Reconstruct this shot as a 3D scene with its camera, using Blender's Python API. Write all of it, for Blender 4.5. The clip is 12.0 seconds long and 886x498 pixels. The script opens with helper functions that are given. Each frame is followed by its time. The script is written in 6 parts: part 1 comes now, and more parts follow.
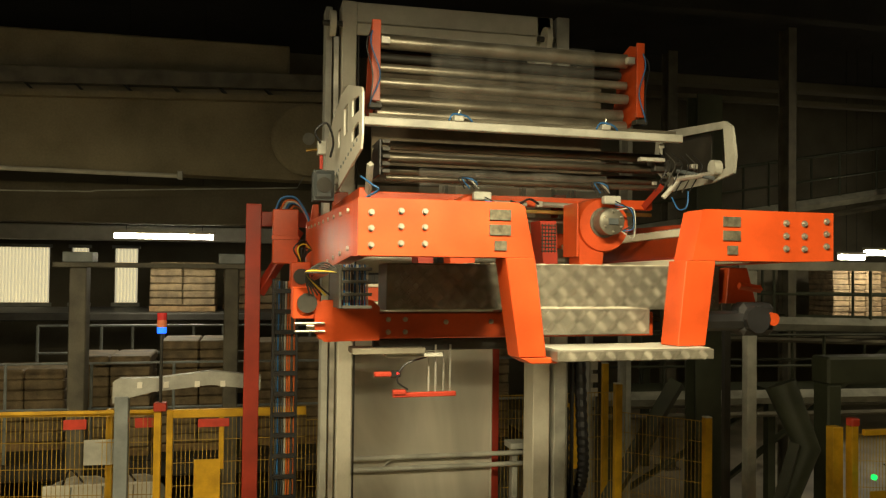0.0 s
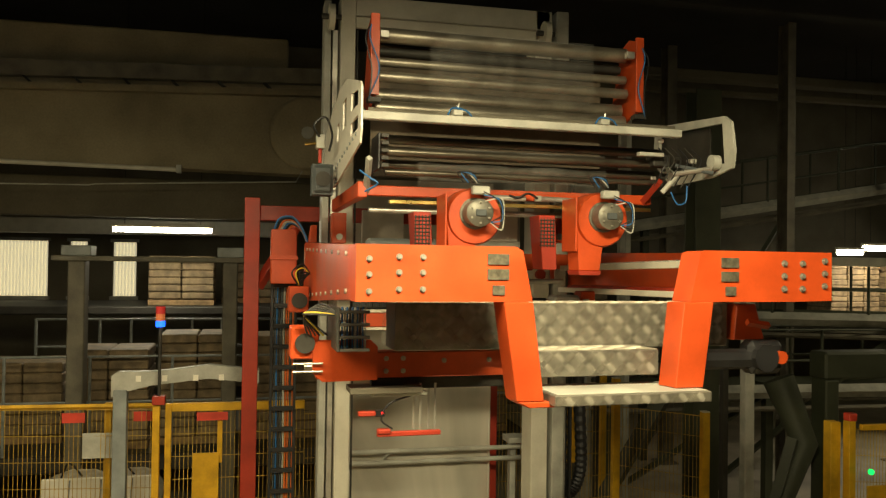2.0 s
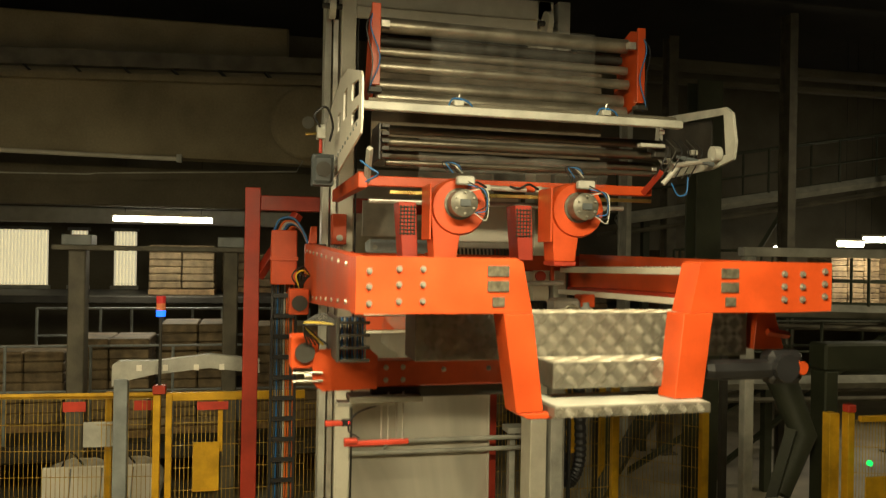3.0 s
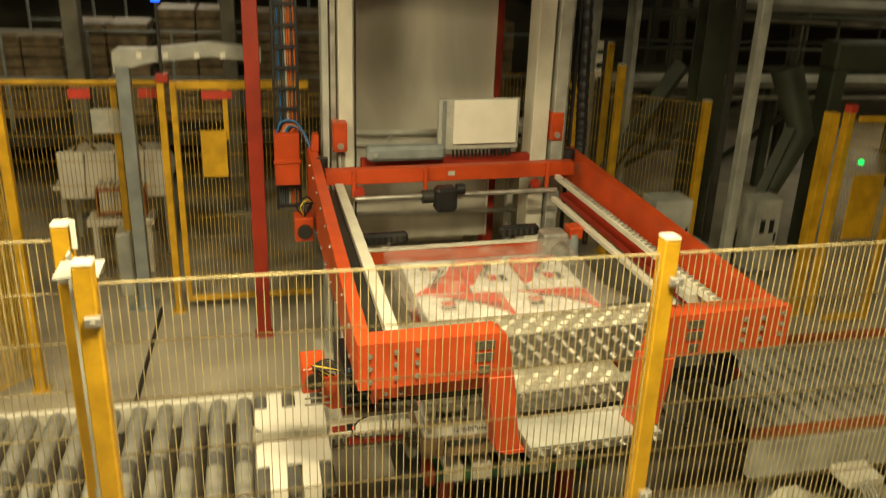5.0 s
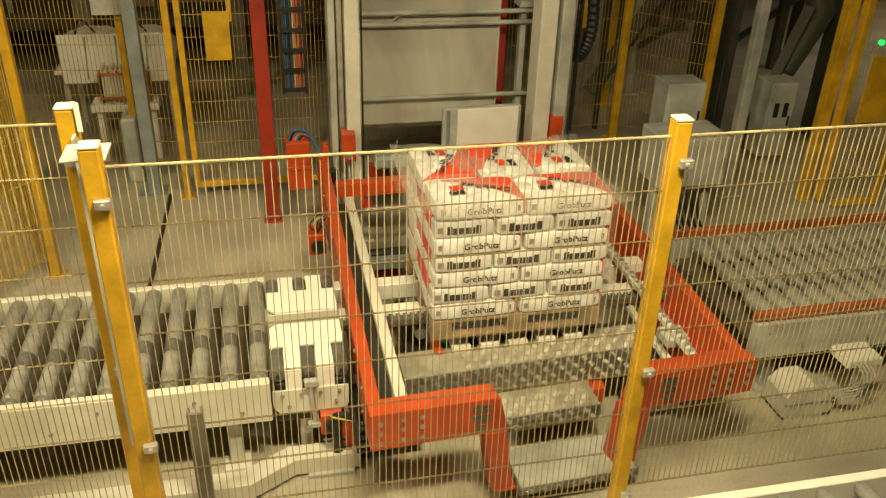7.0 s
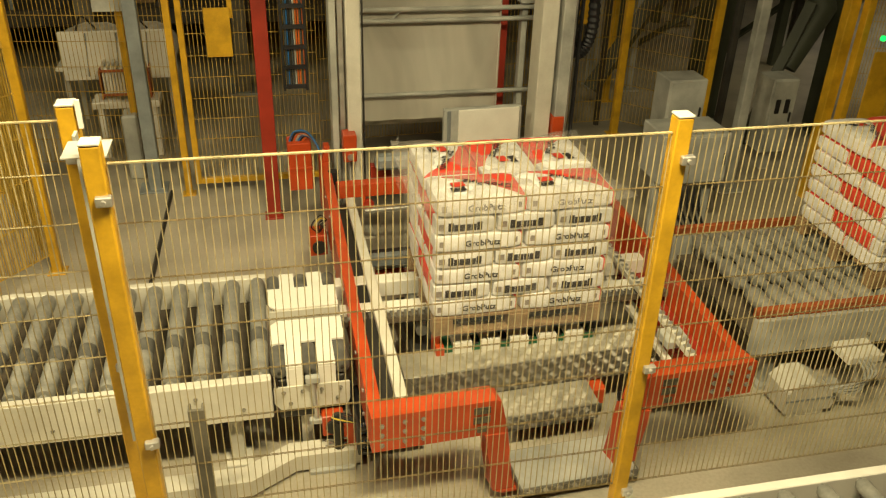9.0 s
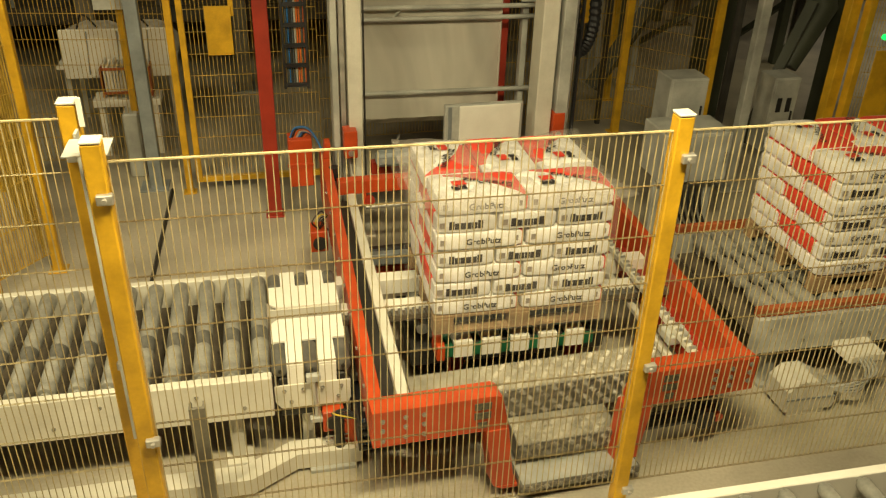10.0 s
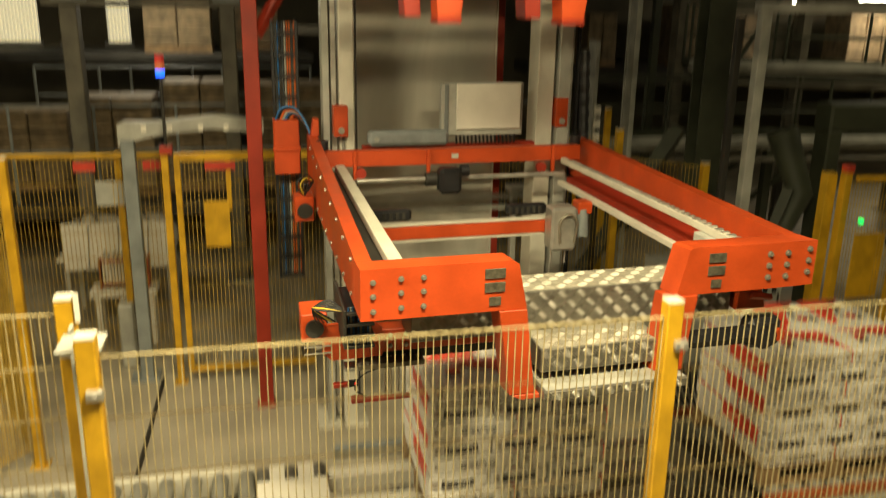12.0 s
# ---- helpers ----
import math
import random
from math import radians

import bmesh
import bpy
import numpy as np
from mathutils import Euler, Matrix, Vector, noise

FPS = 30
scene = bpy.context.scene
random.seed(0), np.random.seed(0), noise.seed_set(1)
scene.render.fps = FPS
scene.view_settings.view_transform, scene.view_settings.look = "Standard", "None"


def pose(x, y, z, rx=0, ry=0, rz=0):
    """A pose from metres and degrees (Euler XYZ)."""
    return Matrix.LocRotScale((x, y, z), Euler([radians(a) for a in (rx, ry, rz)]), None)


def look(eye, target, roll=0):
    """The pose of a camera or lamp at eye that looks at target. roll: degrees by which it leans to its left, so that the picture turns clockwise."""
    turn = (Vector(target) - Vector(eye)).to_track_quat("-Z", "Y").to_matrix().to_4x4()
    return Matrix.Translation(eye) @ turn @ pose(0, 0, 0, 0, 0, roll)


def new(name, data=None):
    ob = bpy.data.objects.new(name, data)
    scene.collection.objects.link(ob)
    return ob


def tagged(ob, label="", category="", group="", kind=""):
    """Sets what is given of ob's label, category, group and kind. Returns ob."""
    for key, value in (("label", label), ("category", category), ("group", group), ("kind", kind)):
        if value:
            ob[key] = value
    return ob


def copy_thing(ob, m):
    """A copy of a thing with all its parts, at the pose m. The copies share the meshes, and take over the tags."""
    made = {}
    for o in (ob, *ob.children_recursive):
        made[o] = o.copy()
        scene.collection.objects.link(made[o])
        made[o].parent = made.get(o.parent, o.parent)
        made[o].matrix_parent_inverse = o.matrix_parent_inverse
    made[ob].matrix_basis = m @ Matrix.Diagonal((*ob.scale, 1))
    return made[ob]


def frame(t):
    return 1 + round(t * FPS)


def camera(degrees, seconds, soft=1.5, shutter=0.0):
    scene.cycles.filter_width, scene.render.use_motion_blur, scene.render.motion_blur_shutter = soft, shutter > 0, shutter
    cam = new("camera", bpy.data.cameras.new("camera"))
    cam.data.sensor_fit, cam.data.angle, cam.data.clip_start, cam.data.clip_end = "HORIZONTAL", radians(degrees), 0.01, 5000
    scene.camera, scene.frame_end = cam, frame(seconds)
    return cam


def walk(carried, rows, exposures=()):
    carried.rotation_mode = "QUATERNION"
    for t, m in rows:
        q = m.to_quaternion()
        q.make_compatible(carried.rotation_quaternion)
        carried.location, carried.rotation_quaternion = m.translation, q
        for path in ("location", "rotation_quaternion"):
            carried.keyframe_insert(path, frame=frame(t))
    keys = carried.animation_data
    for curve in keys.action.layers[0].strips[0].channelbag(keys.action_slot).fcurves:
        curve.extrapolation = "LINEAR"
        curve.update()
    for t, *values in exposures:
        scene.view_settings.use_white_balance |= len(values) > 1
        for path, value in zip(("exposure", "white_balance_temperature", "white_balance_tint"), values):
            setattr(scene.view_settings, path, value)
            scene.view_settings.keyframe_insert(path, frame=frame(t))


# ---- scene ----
cam = camera(56.2, 12.0, soft=1.25, shutter=0.8)
PATH = [
    (0.0, pose(0, 0, 3.95, 91.20, -0.68, -12.93)), (0.5, pose(0, 0, 3.95, 91.33, -0.89, -13.02)),
    (1.0, pose(0, 0, 3.95, 91.26, -0.90, -12.98)), (1.5, pose(0, 0, 3.95, 90.98, -0.80, -12.99)),
    (2.0, pose(0, 0, 3.95, 90.81, -0.81, -13.02)), (2.5, pose(0, 0, 3.95, 90.53, -0.95, -12.97)),
    (2.7, pose(0, 0, 3.95, 90.50, -1.00, -12.98)), (4.3, pose(0, 0, 3.98, 78.44, -1.44, -12.78)),
    (4.5, pose(0, 0, 3.98, 74.81, -1.70, -12.60)), (5.0, pose(0, 0, 3.968, 69.07, -1.93, -12.58)),
    (5.5, pose(0, 0, 3.958, 64.76, -1.84, -12.15)), (6.0, pose(0, 0, 3.953, 62.51, -1.61, -12.17)),
    (6.5, pose(0, 0, 3.95, 61.75, -1.54, -12.24)), (7.0, pose(0, 0, 3.95, 61.27, -1.60, -12.12)),
    (9.0, pose(0, 0, 3.95, 61.03, -1.54, -12.07)), (9.5, pose(0, 0, 3.95, 60.91, -1.54, -11.99)),
    (10.0, pose(0, 0, 3.95, 60.92, -1.55, -12.00)), (10.5, pose(0, 0, 3.95, 60.92, -1.51, -11.99)),
    (11.0, pose(0, 0, 3.95, 61.40, -1.52, -11.94)), (11.5, pose(0, 0, 3.961, 66.04, -1.03, -12.40)),
    (12.0, pose(0, 0, 3.978, 73.55, -0.97, -12.72)),
]
walk(cam, PATH, exposures=[(0.0, 0.0), (12.0, 0.0)])

# ---- light ----
world = bpy.data.worlds.new("hall_air")
scene.world = world
world.use_nodes = True
world.node_tree.nodes["Background"].inputs[0].default_value = (0.02, 0.018, 0.012, 1)
world.node_tree.nodes["Background"].inputs[1].default_value = 0.3


def area_lamp(name, eye, target, w, h, power, colour):
    data = bpy.data.lights.new(name, "AREA")
    data.shape, data.size, data.size_y, data.energy, data.color = "RECTANGLE", w, h, power, colour
    ob = new(name, data)
    ob.matrix_world = look(eye, target)
    return ob


WARM = (1.0, 0.85, 0.50)
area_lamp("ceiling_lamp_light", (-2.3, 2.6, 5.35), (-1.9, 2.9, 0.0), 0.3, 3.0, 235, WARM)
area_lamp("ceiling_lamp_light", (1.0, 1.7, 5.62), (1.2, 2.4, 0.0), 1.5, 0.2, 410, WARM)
# Fill light added out of view to brighten the back left fences.
area_lamp("ceiling_lamp_light", (-4.2, 6.6, 6.0), (-3.6, 7.0, 0.0), 0.3, 3.0, 115, WARM)
area_lamp("ceiling_lamp_light", (-1.6, 15.8, 4.36), (-1.6, 15.0, 0.0), 1.7, 0.12, 60, (1.0, 0.9, 0.66))
# Fill light added out of view to bring out the right bay's steelwork.
area_lamp("ceiling_lamp_light", (12.5, 8.5, 6.05), (11.6, 10.6, 0.0), 2.2, 0.2, 85, WARM)
area_lamp("ceiling_lamp_light", (15.3, 17.6, 4.3), (14.8, 17.9, 0.0), 2.5, 0.2, 110, (1.0, 0.85, 0.6))


# ---- materials ----
def material(name, colour, rough=0.5, metal=0.0, vary=0.25, scale=6.0, grain=60.0, bump=0.1, second=None, spots=None):
    """Paint, metal, concrete: a base colour, broad stains and fine grain, with slight relief."""
    m = bpy.data.materials.new(name)
    m.use_nodes = True
    t = m.node_tree
    b = t.nodes["Principled BSDF"]
    co = t.nodes.new("ShaderNodeTexCoord")
    n1, n2 = t.nodes.new("ShaderNodeTexNoise"), t.nodes.new("ShaderNodeTexNoise")
    n1.inputs["Scale"].default_value, n1.inputs["Detail"].default_value = scale, 6
    n2.inputs["Scale"].default_value, n2.inputs["Detail"].default_value = grain, 3
    for n in (n1, n2):
        t.links.new(co.outputs["Object"], n.inputs["Vector"])
    dark = second or tuple(c * (1 - vary) * 0.75 for c in colour)
    ramp = t.nodes.new("ShaderNodeValToRGB")
    ramp.color_ramp.elements[0].position, ramp.color_ramp.elements[1].position = spots or (0.3, 0.62)
    ramp.color_ramp.elements[0].color, ramp.color_ramp.elements[1].color = (*dark, 1), (*colour, 1)
    t.links.new(n1.outputs["Fac"], ramp.inputs["Fac"])
    mul = t.nodes.new("ShaderNodeMix")
    mul.data_type, mul.blend_type = "RGBA", "MULTIPLY"
    mul.inputs["Factor"].default_value = vary
    t.links.new(ramp.outputs["Color"], mul.inputs["A"])
    t.links.new(n2.outputs["Fac"], mul.inputs["B"])
    t.links.new(mul.outputs["Result"], b.inputs["Base Color"])
    rr = t.nodes.new("ShaderNodeMapRange")
    rr.inputs["To Min"].default_value, rr.inputs["To Max"].default_value = max(0.03, rough - 0.12), min(1, rough + 0.15)
    t.links.new(n1.outputs["Fac"], rr.inputs["Value"])
    t.links.new(rr.outputs["Result"], b.inputs["Roughness"])
    b.inputs["Metallic"].default_value = metal
    if bump:
        bp = t.nodes.new("ShaderNodeBump")
        bp.inputs["Strength"].default_value, bp.inputs["Distance"].default_value = bump, 0.004
        t.links.new(n2.outputs["Fac"], bp.inputs["Height"])
        t.links.new(bp.outputs["Normal"], b.inputs["Normal"])
    return m


def glow(name, colour, strength):
    m = bpy.data.materials.new(name)
    m.use_nodes = True
    b = m.node_tree.nodes["Principled BSDF"]
    b.inputs["Base Color"].default_value = (*colour, 1)
    b.inputs["Emission Color"].default_value = (*colour, 1)
    b.inputs["Emission Strength"].default_value = strength
    return m


def film_material(name, colour, cover, scale=7, swing=0.5):
    """Thin clear plastic film: mostly see-through, glossy, with creases."""
    m = bpy.data.materials.new(name)
    m.use_nodes = True
    t = m.node_tree
    b = t.nodes["Principled BSDF"]
    b.inputs["Base Color"].default_value = (*colour, 1)
    b.inputs["Roughness"].default_value = 0.18
    co, n = t.nodes.new("ShaderNodeTexCoord"), t.nodes.new("ShaderNodeTexNoise")
    mp = t.nodes.new("ShaderNodeMapping")
    mp.inputs["Scale"].default_value = (1.0, 1.0, 0.35)
    n.inputs["Scale"].default_value, n.inputs["Detail"].default_value, n.inputs["Distortion"].default_value = scale, 4, 1.0
    t.links.new(co.outputs["Object"], mp.inputs["Vector"])
    t.links.new(mp.outputs["Vector"], n.inputs["Vector"])
    bp = t.nodes.new("ShaderNodeBump")
    bp.inputs["Strength"].default_value, bp.inputs["Distance"].default_value = 0.6, 0.02
    t.links.new(n.outputs["Fac"], bp.inputs["Height"])
    t.links.new(bp.outputs["Normal"], b.inputs["Normal"])
    tr, mix = t.nodes.new("ShaderNodeBsdfTransparent"), t.nodes.new("ShaderNodeMixShader")
    rr = t.nodes.new("ShaderNodeMapRange")
    rr.inputs["From Min"].default_value, rr.inputs["From Max"].default_value = 0.35, 0.7
    rr.inputs["To Min"].default_value, rr.inputs["To Max"].default_value = cover * (1 - swing), min(1.0, cover * (1 + swing))
    t.links.new(n.outputs["Fac"], rr.inputs["Value"])
    t.links.new(rr.outputs["Result"], mix.inputs["Fac"])
    t.links.new(tr.outputs["BSDF"], mix.inputs[1])
    t.links.new(b.outputs["BSDF"], mix.inputs[2])
    t.links.new(mix.outputs["Shader"], t.nodes["Material Output"].inputs["Surface"])
    return m


RED = material("red_enamel", (0.61, 0.078, 0.014), 0.40, vary=0.16, scale=3, bump=0.04)
DARKRED = material("dull_red_enamel", (0.42, 0.035, 0.012), 0.5, vary=0.2, scale=3, bump=0.04)
YELLOW = material("yellow_enamel", (0.76, 0.43, 0.018), 0.42, vary=0.2, scale=5, bump=0.05)
# Same paint as WIRE, darkened to put the wires' shadow side in colour.
SHADEWIRE = material("shaded_cross_wire", (0.26, 0.19, 0.08), 0.5, vary=0.3, scale=9, bump=0)
WIRE = material("pale_yellow_wire", (0.56, 0.46, 0.24), 0.45, vary=0.2, scale=9, bump=0)
FARWIRE = material("yellow_wire", (0.62, 0.40, 0.06), 0.5, vary=0.2, scale=9, bump=0)
CREAM = material("cream_paint", (0.70, 0.67, 0.56), 0.45, vary=0.12, scale=5, bump=0.05, second=(0.60, 0.57, 0.47))
WHITE = material("white_enamel", (0.84, 0.81, 0.71), 0.4, vary=0.07, scale=5, bump=0.03, second=(0.77, 0.74, 0.64))
GREY = material("grey_enamel", (0.30, 0.33, 0.33), 0.45, vary=0.2, scale=5, bump=0.05)
LIGHTGREY = material("light_grey_enamel", (0.52, 0.52, 0.46), 0.45, vary=0.2, scale=4, bump=0.05)
STEEL = material("brushed_steel", (0.62, 0.60, 0.54), 0.38, 0.65, vary=0.2, scale=8, grain=160, bump=0.05)
# Bars are shiny, and coloured brighter than the plate for their glints.
TREADBAR = material("glint_tread_bars", (0.60, 0.57, 0.50), 0.34, 0.8, vary=0.1, scale=7, bump=0)
# Paler, less metallic bars for the upward tread faces.
TOPBAR = material("pale_tread_bars", (0.72, 0.68, 0.56), 0.42, 0.35, vary=0.2, scale=12, bump=0)
BROWNPAN = material("dark_brown_sheet", (0.15, 0.12, 0.08), 0.8, vary=0.4, scale=5, bump=0.2)
# Paler aluminium for the top sheets than for the plate fronts.
PALEALU = material("pale_tread_aluminium", (0.44, 0.41, 0.32), 0.6, 0.2, vary=0.2, scale=9, grain=120, bump=0.08)
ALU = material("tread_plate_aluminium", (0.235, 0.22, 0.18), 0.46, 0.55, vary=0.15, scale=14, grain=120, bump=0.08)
ROLLER = material("worn_roller_steel", (0.44, 0.43, 0.37), 0.45, 0.35, vary=0.35, scale=9, bump=0.06, second=(0.24, 0.24, 0.21))
ROLLERWORN = material("dark_worn_roller_band", (0.20, 0.195, 0.17), 0.5, 0.3, vary=0.3, scale=12, bump=0.05)
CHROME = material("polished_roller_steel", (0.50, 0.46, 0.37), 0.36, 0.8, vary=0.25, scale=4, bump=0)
PLATE = material("dull_type_plate", (0.20, 0.18, 0.13), 0.45, 0.5, vary=0.3, scale=30, bump=0.05)
BOLT = material("zinc_bolt", (0.42, 0.40, 0.34), 0.4, 0.7, vary=0.2, scale=20, bump=0)
ZINC = material("dull_zinc_motor", (0.22, 0.21, 0.17), 0.45, 0.5, vary=0.3, scale=14, bump=0.06)
DARKROLL = material("dark_roller_steel", (0.20, 0.18, 0.14), 0.32, 0.8, vary=0.25, scale=4, bump=0)
BRASS = material("brass_bar", (0.75, 0.55, 0.18), 0.3, 1.0, vary=0.2, bump=0)
BLACK = material("black_plastic", (0.018, 0.018, 0.02), 0.45, vary=0.3, bump=0.05)
DARKSTEEL = material("dark_steel", (0.066, 0.062, 0.052), 0.55, 0.3, vary=0.4, scale=3, bump=0.1)
MOTORGREY = material("motor_grey_enamel", (0.085, 0.10, 0.105), 0.5, vary=0.2, scale=5, bump=0.05)
GREENSTEEL = material("dull_green_steel", (0.075, 0.085, 0.052), 0.55, vary=0.35, scale=2, bump=0.08)
BLUE = material("blue_cable", (0.03, 0.16, 0.42), 0.5, vary=0.2, bump=0)
ORANGE = material("orange_cable", (0.72, 0.16, 0.03), 0.5, vary=0.2, bump=0)
YELLOWCABLE = material("yellow_cable", (0.75, 0.55, 0.05), 0.5, vary=0.2, bump=0)
ORANGERAIL = material("orange_rail_paint", (0.50, 0.12, 0.03), 0.5, vary=0.35, scale=6, bump=0.1)
GREENBAR = material("green_bar_paint", (0.02, 0.17, 0.07), 0.45, vary=0.25, bump=0.05)
CONCRETE = material("floor_concrete", (0.56, 0.505, 0.38), 0.6, vary=0.30, scale=1.3, grain=45, bump=0.2, second=(0.36, 0.32, 0.24))
WALLMAT = material("wall_concrete", (0.20, 0.175, 0.12), 0.85, vary=0.35, scale=0.8, grain=25, bump=0.4, second=(0.11, 0.095, 0.06))
BEAMMAT = material("beam_concrete", (0.40, 0.34, 0.22), 0.85, vary=0.35, scale=1.1, grain=30, bump=0.35, second=(0.24, 0.20, 0.12))
ROOFMAT = material("roof_boards", (0.05, 0.046, 0.04), 0.9, vary=0.4, scale=0.9, grain=12, bump=0.3)
WOOD = material("pallet_wood", (0.42, 0.27, 0.13), 0.75, vary=0.4, scale=7, grain=70, bump=0.3)
LAMPWHITE = glow("lamp_tube", (1.0, 0.92, 0.68), 14)
DAYLIGHT = glow("window_sheet", (0.95, 0.86, 0.58), 0.42)
BLUEGLOW = glow("blue_signal", (0.01, 0.10, 1.0), 3)
REDGLASS = glow("red_signal", (0.6, 0.03, 0.03), 0.06)
REDSPOT = glow("red_sensor_lamp", (1.0, 0.02, 0.02), 2.0)
ORANGEGLASS = glow("orange_signal", (0.7, 0.2, 0.08), 0.08)
GREENGLOW = glow("green_signal", (0.01, 0.9, 0.12), 1.6)
FILM = film_material("clear_film", (0.72, 0.70, 0.62), 0.07)
HEADFILM = film_material("feeder_film", (0.60, 0.59, 0.54), 0.08)
HOODFILM = film_material("hood_film", (0.54, 0.49, 0.42), 0.28)
WEBFILM = film_material("hanging_film", (0.70, 0.67, 0.57), 0.72, 1.2, 0.25)
FOLDFILM = film_material("crumpled_film", (0.72, 0.70, 0.62), 0.16, 14)
INK = material("black_ink", (0.03, 0.025, 0.025), 0.6, vary=0.2, bump=0)
REDINK = material("red_ink", (0.68, 0.06, 0.03), 0.55, vary=0.15, bump=0)
GREYINK = material("grey_ink", (0.35, 0.30, 0.25), 0.6, vary=0.2, bump=0)
PILLARMAT = material("dull_pillar_paint", (0.22, 0.20, 0.15), 0.6, vary=0.35, scale=3, bump=0.1)
PAPER = material("sheet_paper", (0.78, 0.74, 0.64), 0.6, vary=0.12, scale=5, bump=0.05)
SACKCLOTH = material("white_big_bag_cloth", (0.68, 0.63, 0.52), 0.8, vary=0.25, scale=6, bump=0.3)
STACKED = material("brown_wrapped_goods", (0.34, 0.25, 0.14), 0.7, vary=0.45, scale=5, bump=0.3)


def bag_material():
    """White paper sack with a slanting red field printed over its back half."""
    m = material("printed_paper_sack", (0.90, 0.88, 0.83), 0.5, vary=0.10, scale=8, grain=90, bump=0.12)
    t = m.node_tree
    b = t.nodes["Principled BSDF"]
    base = b.inputs["Base Color"].links[0].from_socket
    co, sep = t.nodes.new("ShaderNodeTexCoord"), t.nodes.new("ShaderNodeSeparateXYZ")
    t.links.new(co.outputs["Object"], sep.inputs["Vector"])

    def math_node(op, a, c):
        n = t.nodes.new("ShaderNodeMath")
        n.operation = op
        for k, v in enumerate((a, c)):
            if isinstance(v, (int, float)):
                n.inputs[k].default_value = v
            else:
                t.links.new(v, n.inputs[k])
        return n.outputs[0]

    x, y = sep.outputs["X"], sep.outputs["Y"]
    along = math_node("ADD", x, 0.30)
    edge = math_node("MULTIPLY", math_node("MULTIPLY", along, along), -1.05)
    red = math_node("GREATER_THAN", y, math_node("ADD", edge, 0.16))
    inside = math_node("LESS_THAN", x, 0.288)
    inside2 = math_node("GREATER_THAN", x, -0.19)
    fac = math_node("MULTIPLY", red, math_node("MULTIPLY", inside, inside2))
    mix = t.nodes.new("ShaderNodeMix")
    mix.data_type = "RGBA"
    mix.inputs["B"].default_value = (0.68, 0.06, 0.03, 1)
    t.links.new(fac, mix.inputs["Factor"])
    t.links.new(base, mix.inputs["A"])
    t.links.new(mix.outputs["Result"], b.inputs["Base Color"])
    return m


SACK = bag_material()

# ---- building blocks ----
ROOTS = {}


def thing(name, at, label, category, group="", kind=""):
    ob = new(name)
    ob.empty_display_size = 0.1
    ob.location = at
    ROOTS[ob.name] = Vector(at)
    return tagged(ob, label, category, group, kind)


def mesh_of(name, bm, mat, offset=None, smooth=False):
    if offset is not None:
        bmesh.ops.translate(bm, verts=bm.verts, vec=-offset)
    bmesh.ops.recalc_face_normals(bm, faces=bm.faces)
    me = bpy.data.meshes.new(name)
    bm.to_mesh(me)
    bm.free()
    for m in (mat if isinstance(mat, (list, tuple)) else [mat]):
        me.materials.append(m)
    if smooth:
        for p in me.polygons:
            p.use_smooth = True
        me.set_sharp_from_angle(angle=radians(40))
    return me


def base_of(ob):
    while ob.parent:
        ob = ob.parent
    return ROOTS[ob.name]


def part(name, bm, mat, parent, label="", smooth=False, kind=""):
    """One mesh object under a thing or a part; the bmesh is in the thing's drawing coordinates."""
    ob = new(name, mesh_of(name, bm, mat, base_of(parent), smooth))
    ob.parent = parent
    return tagged(ob, label, kind=kind)


def setting(name, bm, mat, label, category, smooth=False):
    return tagged(new(name, mesh_of(name, bm, mat, None, smooth)), label, category, kind="structure")


def box(x0, x1, y0, y1, z0, z1, bevel=0.004, bm=None):
    own = bmesh.new()
    v = [own.verts.new((x, y, z)) for x in (x0, x1) for y in (y0, y1) for z in (z0, z1)]
    for f in ((0, 1, 3, 2), (4, 6, 7, 5), (0, 4, 5, 1), (2, 3, 7, 6), (0, 2, 6, 4), (1, 5, 7, 3)):
        own.faces.new([v[i] for i in f])
    if bevel:
        bmesh.ops.bevel(own, geom=own.edges, offset=bevel, segments=1, affect="EDGES")
    return merge(bm, own)


def merge(bm, own):
    if bm is None:
        return own
    me = bpy.data.meshes.new("tmp")
    own.to_mesh(me)
    own.free()
    bm.from_mesh(me)
    bpy.data.meshes.remove(me)
    return bm


def pipe(points, r, n=10, bm=None, cap=True):
    """A round bar or cable along points."""
    bm = bm or bmesh.new()
    pts = [Vector(p) for p in points]
    rings, side = [], None
    for i, p in enumerate(pts):
        d = (pts[min(i + 1, len(pts) - 1)] - pts[max(i - 1, 0)]).normalized()
        if side is None:
            side = d.cross(Vector((0, 0, 1)) if abs(d.z) < 0.9 else Vector((1, 0, 0))).normalized()
        side = (side - d * side.dot(d)).normalized()
        up = d.cross(side)
        rad = r[i] if isinstance(r, (list, tuple)) else r
        rings.append([bm.verts.new(p + (side * math.cos(a) + up * math.sin(a)) * rad) for a in (2 * math.pi * k / n for k in range(n))])
    for a, b in zip(rings, rings[1:]):
        for k in range(n):
            bm.faces.new((a[k], a[(k + 1) % n], b[(k + 1) % n], b[k]))
    if cap:
        bm.faces.new(rings[0])
        bm.faces.new(rings[-1][::-1])
    return bm


